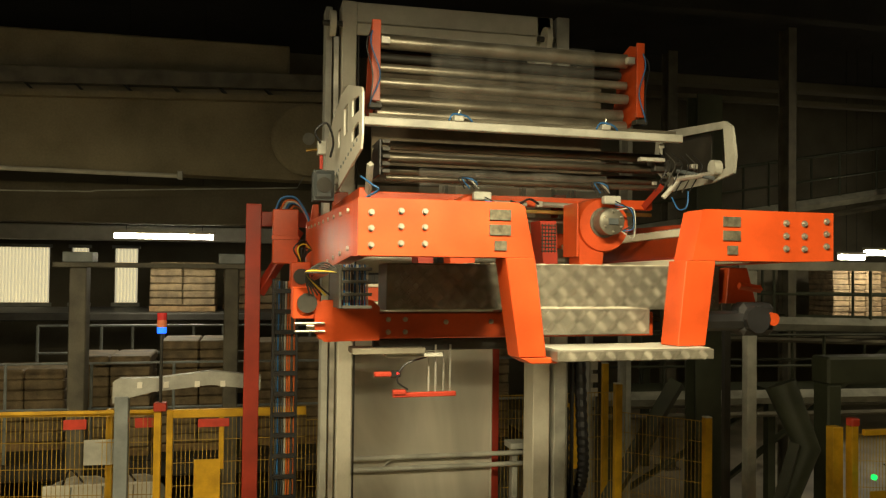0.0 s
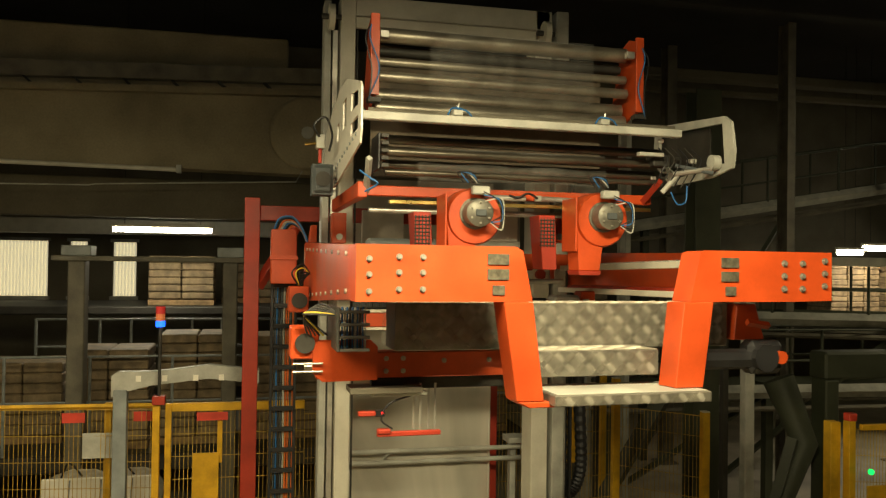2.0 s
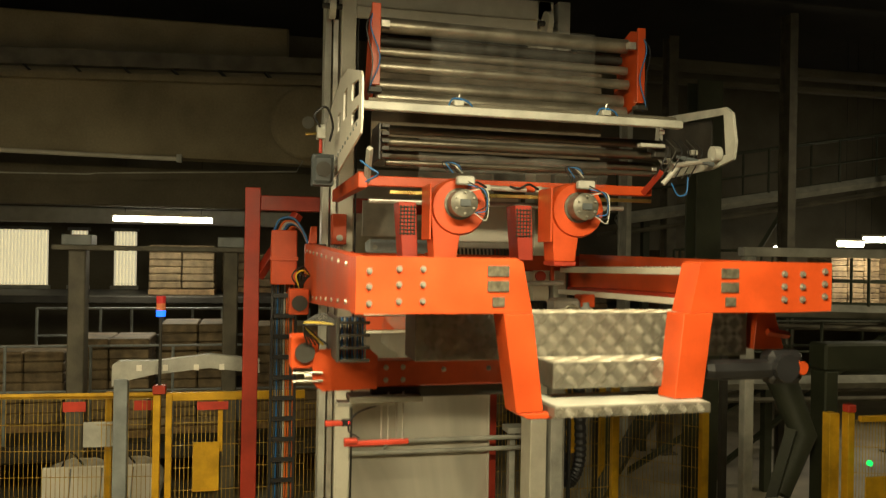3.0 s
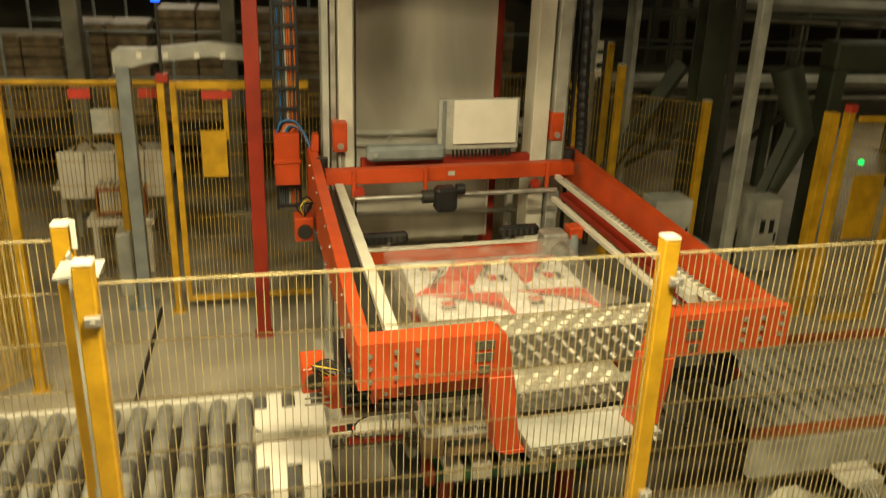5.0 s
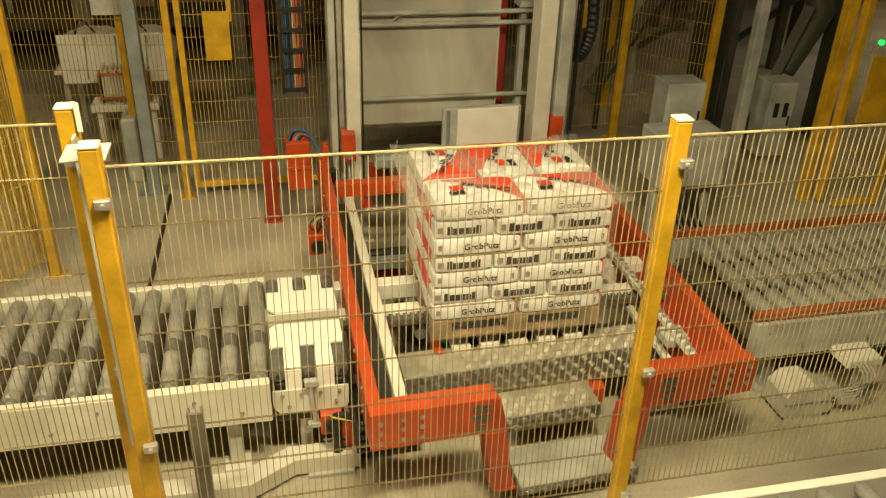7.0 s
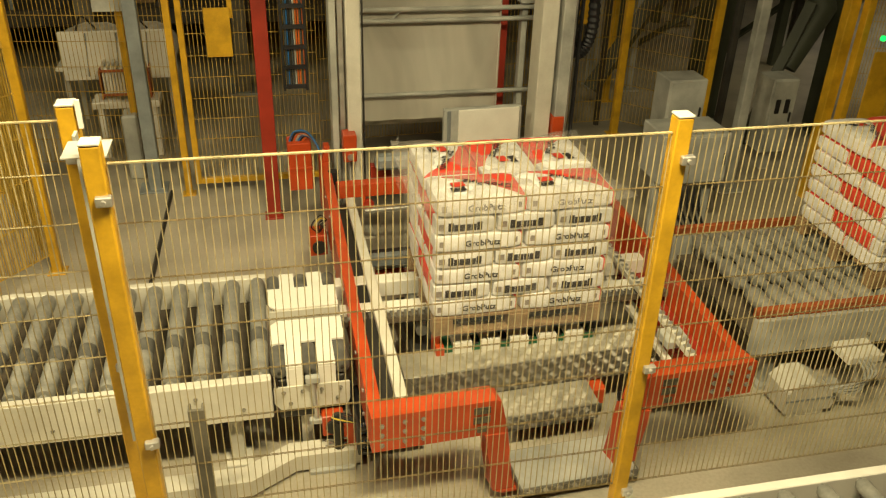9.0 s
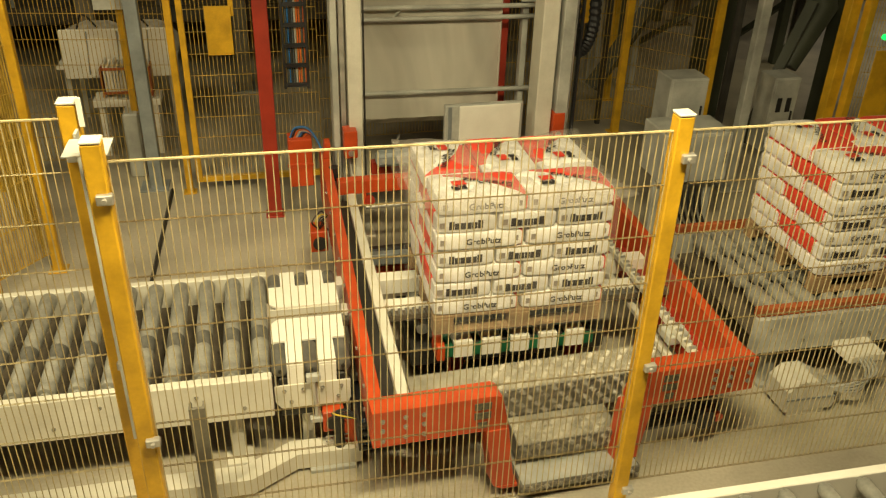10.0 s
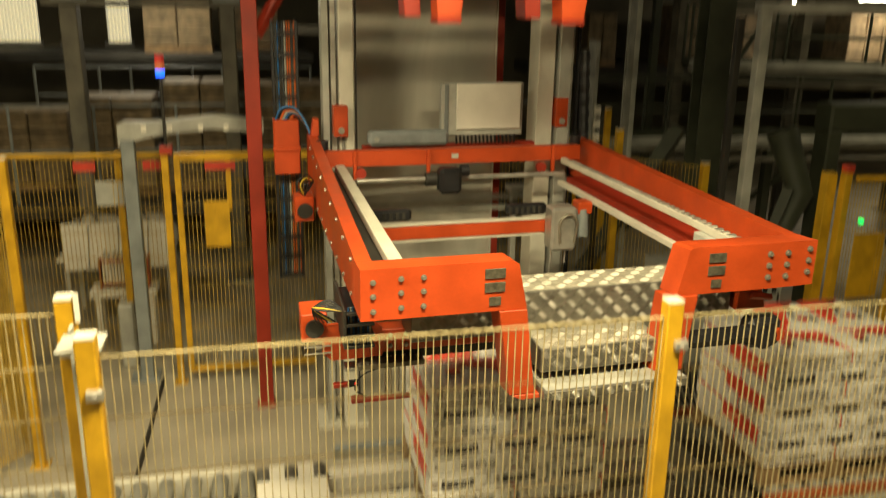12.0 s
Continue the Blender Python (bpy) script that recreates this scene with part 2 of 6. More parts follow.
def bend(points, steps=6):
    """A smooth line through points (Catmull-Rom)."""
    p = [Vector(q) for q in points]
    p = [2 * p[0] - p[1]] + p + [2 * p[-1] - p[-2]]
    out = []
    for i in range(1, len(p) - 2):
        for k in range(steps):
            s = k / steps
            out.append(0.5 * (2 * p[i] + (p[i + 1] - p[i - 1]) * s + (2 * p[i - 1] - 5 * p[i] + 4 * p[i + 1] - p[i + 2]) * s * s + (3 * p[i] - p[i - 1] - 3 * p[i + 1] + p[i + 2]) * s ** 3))
    return out + [p[-2]]


def plate(loops, to3d, thick, bm=None):
    """A flat plate from an outline and holes in 2D; to3d maps them into space; thick is a vector."""
    own = bmesh.new()
    edges = []
    for loop in loops:
        vs = [own.verts.new(to3d(*q)) for q in loop]
        edges += [own.edges.new((vs[i], vs[(i + 1) % len(vs)])) for i in range(len(vs))]
    bmesh.ops.triangle_fill(own, use_beauty=True, edges=edges)
    got = bmesh.ops.extrude_face_region(own, geom=own.faces[:])
    bmesh.ops.translate(own, verts=[g for g in got["geom"] if isinstance(g, bmesh.types.BMVert)], vec=thick)
    return merge(bm, own)


def prism(a, b, y0, y1, bm=None, bevel=0.004):
    """A leaning bar: a and b are (x0, x1, z) at its two ends, between y0 and y1."""
    own = bmesh.new()
    va = [own.verts.new((x, y, a[2])) for x, y in ((a[0], y0), (a[1], y0), (a[1], y1), (a[0], y1))]
    vb = [own.verts.new((x, y, b[2])) for x, y in ((b[0], y0), (b[1], y0), (b[1], y1), (b[0], y1))]
    own.faces.new(va), own.faces.new(vb[::-1])
    for k in range(4):
        own.faces.new((va[k], vb[k], vb[(k + 1) % 4], va[(k + 1) % 4]))
    if bevel:
        bmesh.ops.bevel(own, geom=own.edges, offset=bevel, segments=1, affect="EDGES")
    return merge(bm, own)


def strut(p, q, w, bm=None):
    return pipe([p, q], w * 0.7071, 4, bm)


def bolts(parent, places, r=0.017, mat=None):
    """Bolt heads with washers on a front that faces the viewer's side."""
    shared = None
    for x, y, z in places:
        if shared is None:
            bm = pipe([(0, 0, 0), (0, -0.004, 0)], r * 1.25, 12)
            pipe([(0, -0.004, 0), (0, -0.016, 0)], r * 0.8, 10, bm)
            shared = mesh_of("bolt", bm, mat or BOLT)
        ob = new("bolt", shared)
        ob.parent = parent
        ob.location = Vector((x, y, z)) - base_of(parent)


def skew(c, slope, deep=0.0, sink=0.0):
    """Turns a machine's cross members slightly off the conveyor's line; deep and sink set back and lower its far end."""
    base = ROOTS[c.name]

    def moved(p):
        p = p + base
        s = max(0.0, (p.y - 3.75) / 3.05) if deep else 0.0
        y = p.y + (-0.047 + deep * s if deep else 0.0)
        return Vector((p.x * (y / p.y if s else 1.0), y + slope * (p.x - 1.7), p.z - sink * s)) - base

    done = set()
    for ob in c.children_recursive:
        if ob.location.length > 1e-6:
            ob.location = moved(ob.location)
        elif ob.data.name not in done:
            done.add(ob.data.name)
            for v in ob.data.vertices:
                v.co = moved(v.co)


def tread(parent, origin, u, v, w, h, cell=0.056, mat=None):
    """Raised five-bar tread on a plate: origin, two unit directions and its size."""
    o, u, v = Vector(origin), Vector(u), Vector(v)
    n = u.cross(v).normalized()
    bm = bmesh.new()
    for i in range(int(w / cell)):
        for j in range(int(h / cell)):
            c = o + u * ((i + 0.5) * cell) + v * ((j + 0.5) * cell)
            along = (u + v if (i + j) % 2 else u - v).normalized()
            across = n.cross(along)
            for k in range(-2, 3):
                m = c + across * (k * cell * 0.205)
                l, s = along * (cell * (0.45 - 0.05 * abs(k))), across * (cell * 0.060)
                a, b2, c2, d = (bm.verts.new(m + q) for q in (l, s, -l, -s))
                t1, t2 = bm.verts.new(m + l * 0.5 + n * 0.005), bm.verts.new(m - l * 0.5 + n * 0.005)
                for f in ((a, b2, t1), (b2, c2, t2), (b2, t2, t1), (c2, d, t2), (d, a, t1), (d, t1, t2)):
                    bm.faces.new(f)
    return part("tread_relief", bm, mat or TREADBAR, parent, "raised five-bar tread relief", kind="stuff")

# ---- the hall ----
setting("floor", box(-16, 20, -6, 24, -0.3, 0, 0), CONCRETE, "worn beige concrete factory floor", "floor")
setting("wall_left", box(-16.3, -16, -6, 24, 0, 9.5, 0), WALLMAT, "dim concrete hall side wall", "wall")
setting("wall_right", box(20, 20.3, -6, 24, 0, 9.5, 0), WALLMAT, "dim concrete hall side wall", "wall")
setting("wall_rear", box(-16.3, 20.3, -6.3, -6, 0, 9.5, 0), WALLMAT, "plain concrete hall wall", "wall")
setting("ceiling", box(-16.3, 20.3, -6.3, 24.3, 9.5, 9.8, 0), ROOFMAT, "dark boarded hall roof", "ceiling")


def wall_with_windows():
    holes = [(-7.6, -4.85), (-4.35, -3.95), (-3.35, -2.8)]
    outer = [(-16.3, 0), (20.3, 0), (20.3, 9.5), (-16.3, 9.5)]
    loops = [outer] + [[(a, 2.95), (b, 2.95), (b, 4.30), (a, 4.30)] for a, b in holes]
    setting("wall_back", plate(loops, lambda x, z: (x, 22, z), (0, 0.3, 0)), WALLMAT, "dim stained concrete back wall of the hall", "wall")
    for k, (a, b) in enumerate(holes):
        w = thing("window_%d" % (k + 1), (a, 22.1, 2.95), "daylit corrugated translucent window sheet in the wall", "window", kind="structure")
        bm = bmesh.new()
        n = max(2, int((b - a) / 0.075))
        for i in range(n):
            x0, x1 = a + (b - a) * i / n, a + (b - a) * (i + 1) / n
            q = [bm.verts.new(c) for c in ((x0, 22.12, 2.95), ((x0 + x1) / 2, 22.07, 2.95), (x1, 22.12, 2.95), (x1, 22.12, 4.3), ((x0 + x1) / 2, 22.07, 4.3), (x0, 22.12, 4.3))]
            bm.faces.new((q[0], q[1], q[4], q[5])), bm.faces.new((q[1], q[2], q[3], q[4]))
        part("pane", bm, DAYLIGHT, w, "glowing corrugated sheet")
        bm = box(a - 0.06, b + 0.06, 21.93, 21.997, 4.3, 4.38)
        part("window_frame", bm, LIGHTGREY, w)
        part("window_sill", box(a - 0.06, b + 0.06, 21.9, 21.997, 2.86, 2.95), LIGHTGREY, w)


wall_with_windows()

# roof girders, conduits and lintels of the left bay
setting("beam_1", box(-15.9, 0.55, 14.0, 14.5, 6.98, 7.6, 0.03), BEAMMAT, "stained concrete roof girder", "beam")
setting("beam_2", plate([[(-15.9, 5.62), (1.5, 5.33), (1.5, 6.85), (-15.9, 6.6)]], lambda x, z: (x, 13.9, z), (0, 0.5, 0)), BEAMMAT, "stained tapering concrete girder", "beam")
setting("beam_3", box(-15.9, 4.5, 15.0, 15.4, 4.62, 5.3, 0.02), WALLMAT, "dark concrete lintel", "beam")
setting("beam_4", box(-15.9, 1.0, 19.0, 19.3, 4.42, 4.75, 0.02), CREAM, "pale painted lintel over the windows", "beam")
setting("beam_5", box(6.4, 19.9, 16.0, 16.4, 7.92, 8.12, 0.03), WALLMAT, "stained concrete roof girder", "beam")
setting("beam_6", box(6.4, 19.9, 15.6, 15.8, 7.50, 7.62, 0.02), WALLMAT, "concrete rib of the roof", "beam")
for yy in (10.0, 12.5):
    setting("rafter_%d" % int(yy), box(-15.9, 19.9, yy, yy + 0.3, 8.3, 9.0, 0.02), ROOFMAT, "dark roof rafter", "beam")


def conduits():
    c = thing("cable_tray", (-6, 13.7, 6.3), "long pale conduit with brackets under the girder", "cable tray")
    part("duct", plate([[(-15.5, 6.32), (1.4, 6.84), (1.4, 7.08), (-15.5, 6.56)]], lambda x, z: (x, 13.70, z), (0, 0.19, 0)), PILLARMAT, c)
    part("rail", plate([[(-15.5, 6.12), (1.4, 6.64), (1.4, 6.74), (-15.5, 6.22)]], lambda x, z: (x, 13.72, z), (0, 0.17, 0)), BEAMMAT, c)
    for i in range(18):
        x = -12.0 + i * 0.72
        part("bracket", prism((x, x + 0.05, 6.70 + x * 0.0308), (x - 0.1, x - 0.05, 6.795 + x * 0.0308), 13.74, 13.88), DARKSTEEL, c)
    d = thing("round_cover", (0.86, 13.7, 6.0), "round concrete coloured cover on the girder", "vent cover")
    part("disc", pipe([(0.86, 13.71, 6.0), (0.86, 13.66, 6.0), (0.86, 13.64, 6.0)], [0.60, 0.60, 0.56], 40), BEAMMAT, d)
    part("hub", pipe([(0.86, 13.64, 6.0), (0.86, 13.60, 6.0)], 0.10, 16), LIGHTGREY, d)
    f = thing("unlit_tube_lamp", (-3.0, 13.2, 5.28), "unlit fluorescent tube lamp on a long cable", "lamp")
    part("tube", pipe([(-7.2, 13.86, 5.42), (-1.19, 13.86, 5.346)], 0.037, 10), CREAM, f, smooth=True)
    part("end_cap", box(-1.19, -1.11, 13.80, 13.895, 5.29, 5.42), LIGHTGREY, f)
    part("cable", pipe([(-7.4, 13.9, 4.98), (-2.5, 13.9, 5.06), (-2.4, 13.9, 5.08), (0.7, 13.9, 5.22), (0.8, 13.9, 5.4)], 0.012, 6), LIGHTGREY, f)


conduits()


def tube_lamp(x0, x1, y, z, r=0.05, label="lit fluorescent tube lamp hanging in the hall"):
    c = thing("tube_lamp", ((x0 + x1) / 2, y, z), label, "lamp", "tube lamps")
    part("housing", box(x0 - 0.04, x1 + 0.04, y - 0.06, y + 0.06, z + r, z + r + 0.06), CREAM, c)
    part("tube", pipe([(x0, y, z), (x1, y, z)], r, 12), LAMPWHITE, c, "glowing tube", smooth=True)
    for x in (x0 + 0.2, x1 - 0.2):
        part("hanger", pipe([(x, y, z + r + 0.06), (x, y, 9.5)], 0.006, 6), DARKSTEEL, c)


tube_lamp(-2.45, -0.72, 16.0, 4.44)
tube_lamp(12.5, 12.85, 18.0, 4.16, 0.05)
tube_lamp(14.3, 15.0, 18.0, 4.30, 0.07)
tube_lamp(15.05, 17.2, 18.0, 4.42, 0.07)
# Added fixture, never in view, to go with the right bay's fill light.
tube_lamp(11.4, 13.6, 8.5, 6.2, 0.05)
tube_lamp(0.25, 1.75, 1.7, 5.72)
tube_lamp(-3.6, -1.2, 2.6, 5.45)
# Added fixture, never in view, over the back left fill light.
tube_lamp(-5.4, -3.0, 6.6, 6.1)


def pillar(x0, x1, y, h):
    c = thing("hall_pillar", ((x0 + x1) / 2, y, 0), "grey steel pillar with a bolted head", "pillar", "hall pillars")
    part("shaft", box(x0, x1, y, y + 0.3, 0, h, 0.015), PILLARMAT, c)
    part("head", box(x0 - 0.08, x1 + 0.08, y - 0.05, y + 0.35, h, h + 0.14, 0.01), GREY, c)
    part("base_plate", box(x0 - 0.1, x1 + 0.1, y - 0.1, y + 0.4, 0, 0.03), GREY, c)


pillar(-2.40, -2.18, 12.0, 3.95)
pillar(-0.38, -0.18, 12.0, 3.95)
setting("beam_7", box(-2.6, 0.1, 11.94, 12.1, 3.88, 3.95, 0.01), PILLARMAT, "grey pipe beam between the pillars", "beam")


def far_stack(x, y, z, w, h, d=1.0, lift=True):
    """A pallet of brown wrapped goods in layers."""
    c = thing("goods_stack", (x, y, z), "brown wrapped goods stacked in layers on a pallet", "goods", "far goods stacks")
    n = max(3, int(h / 0.14))
    for i in range(n):
        bm = bmesh.new()
        k = max(2, int(w / 0.42))
        for j in range(k):
            a, b = x + w * j / k, x + w * (j + 1) / k
            e = random.uniform(-0.02, 0.02)
            box(a + 0.008, b - 0.008, y + e, y + d + e, z + 0.12 + i * h / n + 0.006, z + 0.12 + (i + 1) * h / n, 0.02, bm)
        part("layer", bm, STACKED, c)
    part("pallet", box(x, x + w, y, y + d, z, z + 0.11, 0.01), WOOD, c)


far_stack(-1.95, 17.0, 3.0, 1.25, 0.85)
far_stack(-0.6, 18.0, 3.0, 1.2, 0.7)
for i, (xx, yy, hh) in enumerate([(-2.6, 13.0, 1.35), (-1.35, 13.2, 1.55), (-3.9, 13.6, 1.1), (0.1, 13.4, 1.5), (1.5, 13.6, 1.35), (3.1, 13.4, 1.4)]):
    far_stack(xx, yy, 1.1, 1.15, hh)
setting("floor_gallery", box(-9, 4.6, 12.7, 19.0, 0.85, 1.1, 0.02), DARKSTEEL, "dark raised storage deck in the hall", "deck")
setting("floor_gallery_upper", box(-9, 1.2, 16.6, 19.0, 2.85, 3.0, 0.02), DARKSTEEL, "dark upper storage deck", "deck")


def guard_rail(pts, heights, label, mat, r=0.02, posts=6):
    """A rail of round bars on posts between two points."""
    (x0, y0, z0), (x1, y1, z1) = pts
    c = thing("guard_rail", (x0, y0, z0), label, "railing", "hall railings")
    for h in heights:
        part("bar", pipe([(x0, y0, z0 + h), (x1, y1, z1 + h)], r, 8), mat, c)
    for i in range(posts + 1):
        s = i / posts
        p = (x0 + (x1 - x0) * s, y0 + (y1 - y0) * s, z0 + (z1 - z0) * s)
        part("post", pipe([p, (p[0], p[1], p[2] + max(heights))], r * 1.2, 8), mat, c)


guard_rail([(-9, 12.75, 1.1), (4.55, 12.75, 1.1)], (0.75, 1.4), "thin grey railing along the storage deck", GREY, 0.018, 12)
guard_rail([(-3.4, 14.7, 1.1), (1.0, 14.7, 1.1)], (1.35, 1.8), "thin grey railing behind the pillars", GREY, 0.02, 9)

# right bay: steelwork, raised conveyors, stored goods
far_stack(14.9, 19.0, 2.6, 1.5, 1.30)
far_stack(16.6, 19.0, 2.6, 1.5, 1.25)
far_stack(11.6, 20.0, 2.6, 1.4, 1.1)
far_stack(10.1, 19.2, 2.6, 1.1, 1.35)
far_stack(7.9, 19.2, 2.6, 0.75, 1.1)
setting("floor_gallery_right", box(6.8, 19.5, 16.8, 21.5, 2.35, 2.6, 0.02), DARKSTEEL, "dark raised deck with stored goods", "deck")


def steel_column(x0, x1, y, h, mat=GREENSTEEL):
    c = thing("steel_column", ((x0 + x1) / 2, y, 0), "dull green rolled steel column", "column", "steel columns")
    part("flange", box(x0, x1, y, y + 0.03, 0, h), mat, c)
    part("flange", box(x0, x1, y + 0.27, y + 0.30, 0, h), mat, c)
    part("web", box((x0 + x1) / 2 - 0.015, (x0 + x1) / 2 + 0.015, y + 0.03, y + 0.27, 0, h), mat, c)
    part("base_plate", box(x0 - 0.08, x1 + 0.08, y - 0.08, y + 0.38, 0, 0.03), mat, c)


steel_column(5.76, 6.13, 10.0, 6.3)
steel_column(4.92, 4.98, 11.6, 3.5, LIGHTGREY)
steel_column(5.42, 5.50, 11.4, 6.3, LIGHTGREY)
steel_column(9.28, 9.44, 13.0, 8.3, PILLARMAT)
steel_column(8.0, 8.2, 15.0, 8.3, PILLARMAT)
steel_column(12.7, 12.85, 14.2, 8.3, PILLARMAT)


def raised_conveyor(a, b, z, label):
    """A conveyor gantry between two plan points, with side beams, rails and legs."""
    c = thing("raised_conveyor", (a[0], a[1], 0), label, "conveyor", "raised conveyors")
    d = Vector((b[0] - a[0], b[1] - a[1], 0))
    n = Vector((-d.y, d.x, 0)).normalized() * 0.45
    za, zb = z
    for s in (-1, 1):
        p, q = Vector((*a, za)) + n * s, Vector((*b, zb)) + n * s
        part("side_beam", strut(p, q, 0.16), LIGHTGREY if s < 0 else GREENSTEEL, c)
        part("lower_chord", strut(p - Vector((0, 0, 0.28)), q - Vector((0, 0, 0.28)), 0.06), PILLARMAT, c)
        for h in (0.5, 1.0):
            part("hand_rail", pipe([p + Vector((0, 0, h)), q + Vector((0, 0, h))], 0.022, 8), GREENSTEEL, c)
        for i in range(6):
            e = p.lerp(q, i / 5)
            part("post", pipe([e, e + Vector((0, 0, 1.0))], 0.025, 8), GREENSTEEL, c)
    for i in range(3):
        e = Vector((*a, za)).lerp(Vector((*b, zb)), 0.1 + 0.4 * i)
        part("leg", box(e.x - 0.07, e.x + 0.07, e.y - 0.07, e.y + 0.07, 0, e.z - 0.06), GREENSTEEL, c)
        part("cross_tie", strut(e - n, e + n, 0.08), GREENSTEEL, c)
    part("brace", strut(Vector((*a, 0)).lerp(Vector((*b, 0)), 0.1) + Vector((0, 0, 0.2)), Vector((*a, za - 0.1)).lerp(Vector((*b, zb - 0.1)), 0.5), 0.08), GREENSTEEL, c)


raised_conveyor((7.4, 13.5), (14.5, 10.6), (3.05, 3.05), "green and grey raised conveyor gantry with hand rails")
raised_conveyor((6.9, 15.4), (15.2, 15.4), (4.62, 5.95), "grey inclined upper conveyor gantry with hand rails")
raised_conveyor((5.0, 12.6), (12.0, 12.2), (1.9, 1.9), "green raised conveyor gantry behind the guard fence")


def green_press():
    """Green pipe machinery behind the fence."""
    c = thing("green_machine", (7.3, 9.5, 0), "dark green machine with a slanting chute and thick pipes", "machine")
    part("cross_beam", box(7.15, 10.2, 9.2, 9.55, 2.50, 2.85, 0.03), GREENSTEEL, c)
    part("leg", box(7.15, 7.35, 9.2, 9.5, 0, 2.5, 0.02), GREENSTEEL, c)
    part("leg", box(9.9, 10.1, 9.2, 9.5, 0, 2.5, 0.02), GREENSTEEL, c)
    part("chute", pipe([(6.6, 9.4, 2.5), (6.85, 9.2, 1.7), (6.45, 9.1, 1.0)], [0.2, 0.16, 0.12], 16), GREENSTEEL, c, smooth=True)
    part("brace", strut((4.4, 10.4, 0.4), (5.7, 10.4, 2.4), 0.18), GREENSTEEL, c)
    part("brace", strut((5.9, 8.9, 0.1), (6.6, 9.1, 1.8), 0.12), GREENSTEEL, c)


green_press()
n = thing("notice_board", (4.3, 10.0, 2.28), "small pale notices on a dark post behind the machine", "notice")
part("post", box(4.36, 4.42, 10.02, 10.08, 0, 2.75, 0.004), DARKSTEEL, n)
for z in (2.30, 2.48, 2.64):
    part("sheet", box(4.27, 4.36, 10.0, 10.012, z, z + 0.11, 0.001), PAPER, n)


# ---- fences ----
def wire_panel(parent, a, b, z0, z1, pitch, rows, mat, r=0.0020, label="", single=False, cross=None):
    """Welded wire mesh between two plan points: close uprights and paired cross wires."""
    a, b = Vector((*a, 0)), Vector((*b, 0))
    d = b - a
    n = max(2, int(d.length / pitch))
    side = Vector((-d.y, d.x, 0)).normalized()
    bm = bmesh.new()

    def bar(p, q, rad):
        u = (q - p).normalized()
        s = u.cross(side).normalized() * rad
        w = side * rad
        ring = [[bm.verts.new(e + o) for o in (s + w, s - w, -s - w, w - s)] for e in (p, q)]
        for k in range(4):
            bm.faces.new((ring[0][k], ring[0][(k + 1) % 4], ring[1][(k + 1) % 4], ring[1][k]))

    if single:
        bar(Vector((0, 0, z0)), Vector((0, 0, z1)), r)
        shared = mesh_of("wire", bm, mat)
        for i in range(n + 1):
            ob = new("wire", shared)
            ob.parent = parent
            ob.location = a + d * (i / n) + side * random.uniform(-0.0006, 0.0006) - base_of(parent)
        for i in range(rows + 1):
            z = z0 + (z1 - z0) * i / rows
            bm = bmesh.new()
            for q in (-1, 1):
                bar(a + side * (q * r * 1.8) + Vector((0, 0, z)), b + side * (q * r * 1.8) + Vector((0, 0, z)), r * (1.5 if i == rows else 0.62))
            part("cross_wire", bm, mat if i == rows else cross or SHADEWIRE, parent)
        return None
    for i in range(n + 1):
        p = a + d * (i / n)
        bar(p + Vector((0, 0, z0)), p + Vector((0, 0, z1)), r)
    ups = part("upright_mesh", bm, mat, parent, label, kind="stuff")
    bm = bmesh.new()
    for i in range(rows + 1):
        z = z0 + (z1 - z0) * i / rows
        for s in (-1, 1):
            bar(a + side * (s * r * 1.8) + Vector((0, 0, z)), b + side * (s * r * 1.8) + Vector((0, 0, z)), r * (1.5 if i == rows else 0.75))
    part("cross_mesh", bm, mat, parent, label, kind="stuff")
    return ups


def fence_post(x, y, h, w=0.07, clamps=(), group="guard fence posts", label="square yellow steel fence post with steel clamps"):
    c = thing("fence_post", (x, y, 0), label, "fence post", group)
    part("tube", box(x - w / 2, x + w / 2, y - w / 2, y + w / 2, 0, h, 0.006), YELLOW, c)
    part("cap", box(x - w / 2 - 0.001, x + w / 2 + 0.001, y - w / 2 - 0.001, y + w / 2 + 0.001, h, h + 0.012, 0.004), CREAM, c, "pale plastic cap")
    part("foot_plate", box(x - w, x + w, y - w, y + w, 0, 0.012, 0.002), YELLOW, c)
    for z, sx in clamps:
        cl = part("clamp", box(x + sx - 0.03, x + sx + 0.03, y - w / 2 - 0.022, y - w / 2 + 0.012, z - 0.02, z + 0.02, 0.004), STEEL, c, "bright steel clamp")
        part("screw", pipe([(x + sx, y - w / 2 - 0.022, z), (x + sx, y - w / 2 - 0.036, z)], 0.010, 8), STEEL, cl)
    return c


YF = 2.95
ZT = 2.77
fence_post(-0.62, YF, ZT + 0.05, 0.072, [(ZT - 0.16, 0.02), (1.45, 0.03), (0.75, 0.03)])
fence_post(-0.76, 3.33, 2.84, 0.072, [(2.63, 0.0), (1.6, 0.03)])
fence_post(1.668, YF, ZT + 0.04, 0.072, [(ZT - 0.14, 0.03), (1.55, 0.03), (0.75, 0.03)])
fence_post(4.05, YF, ZT + 0.03, 0.072, [(ZT - 0.14, 0.03), (1.55, 0.03)])


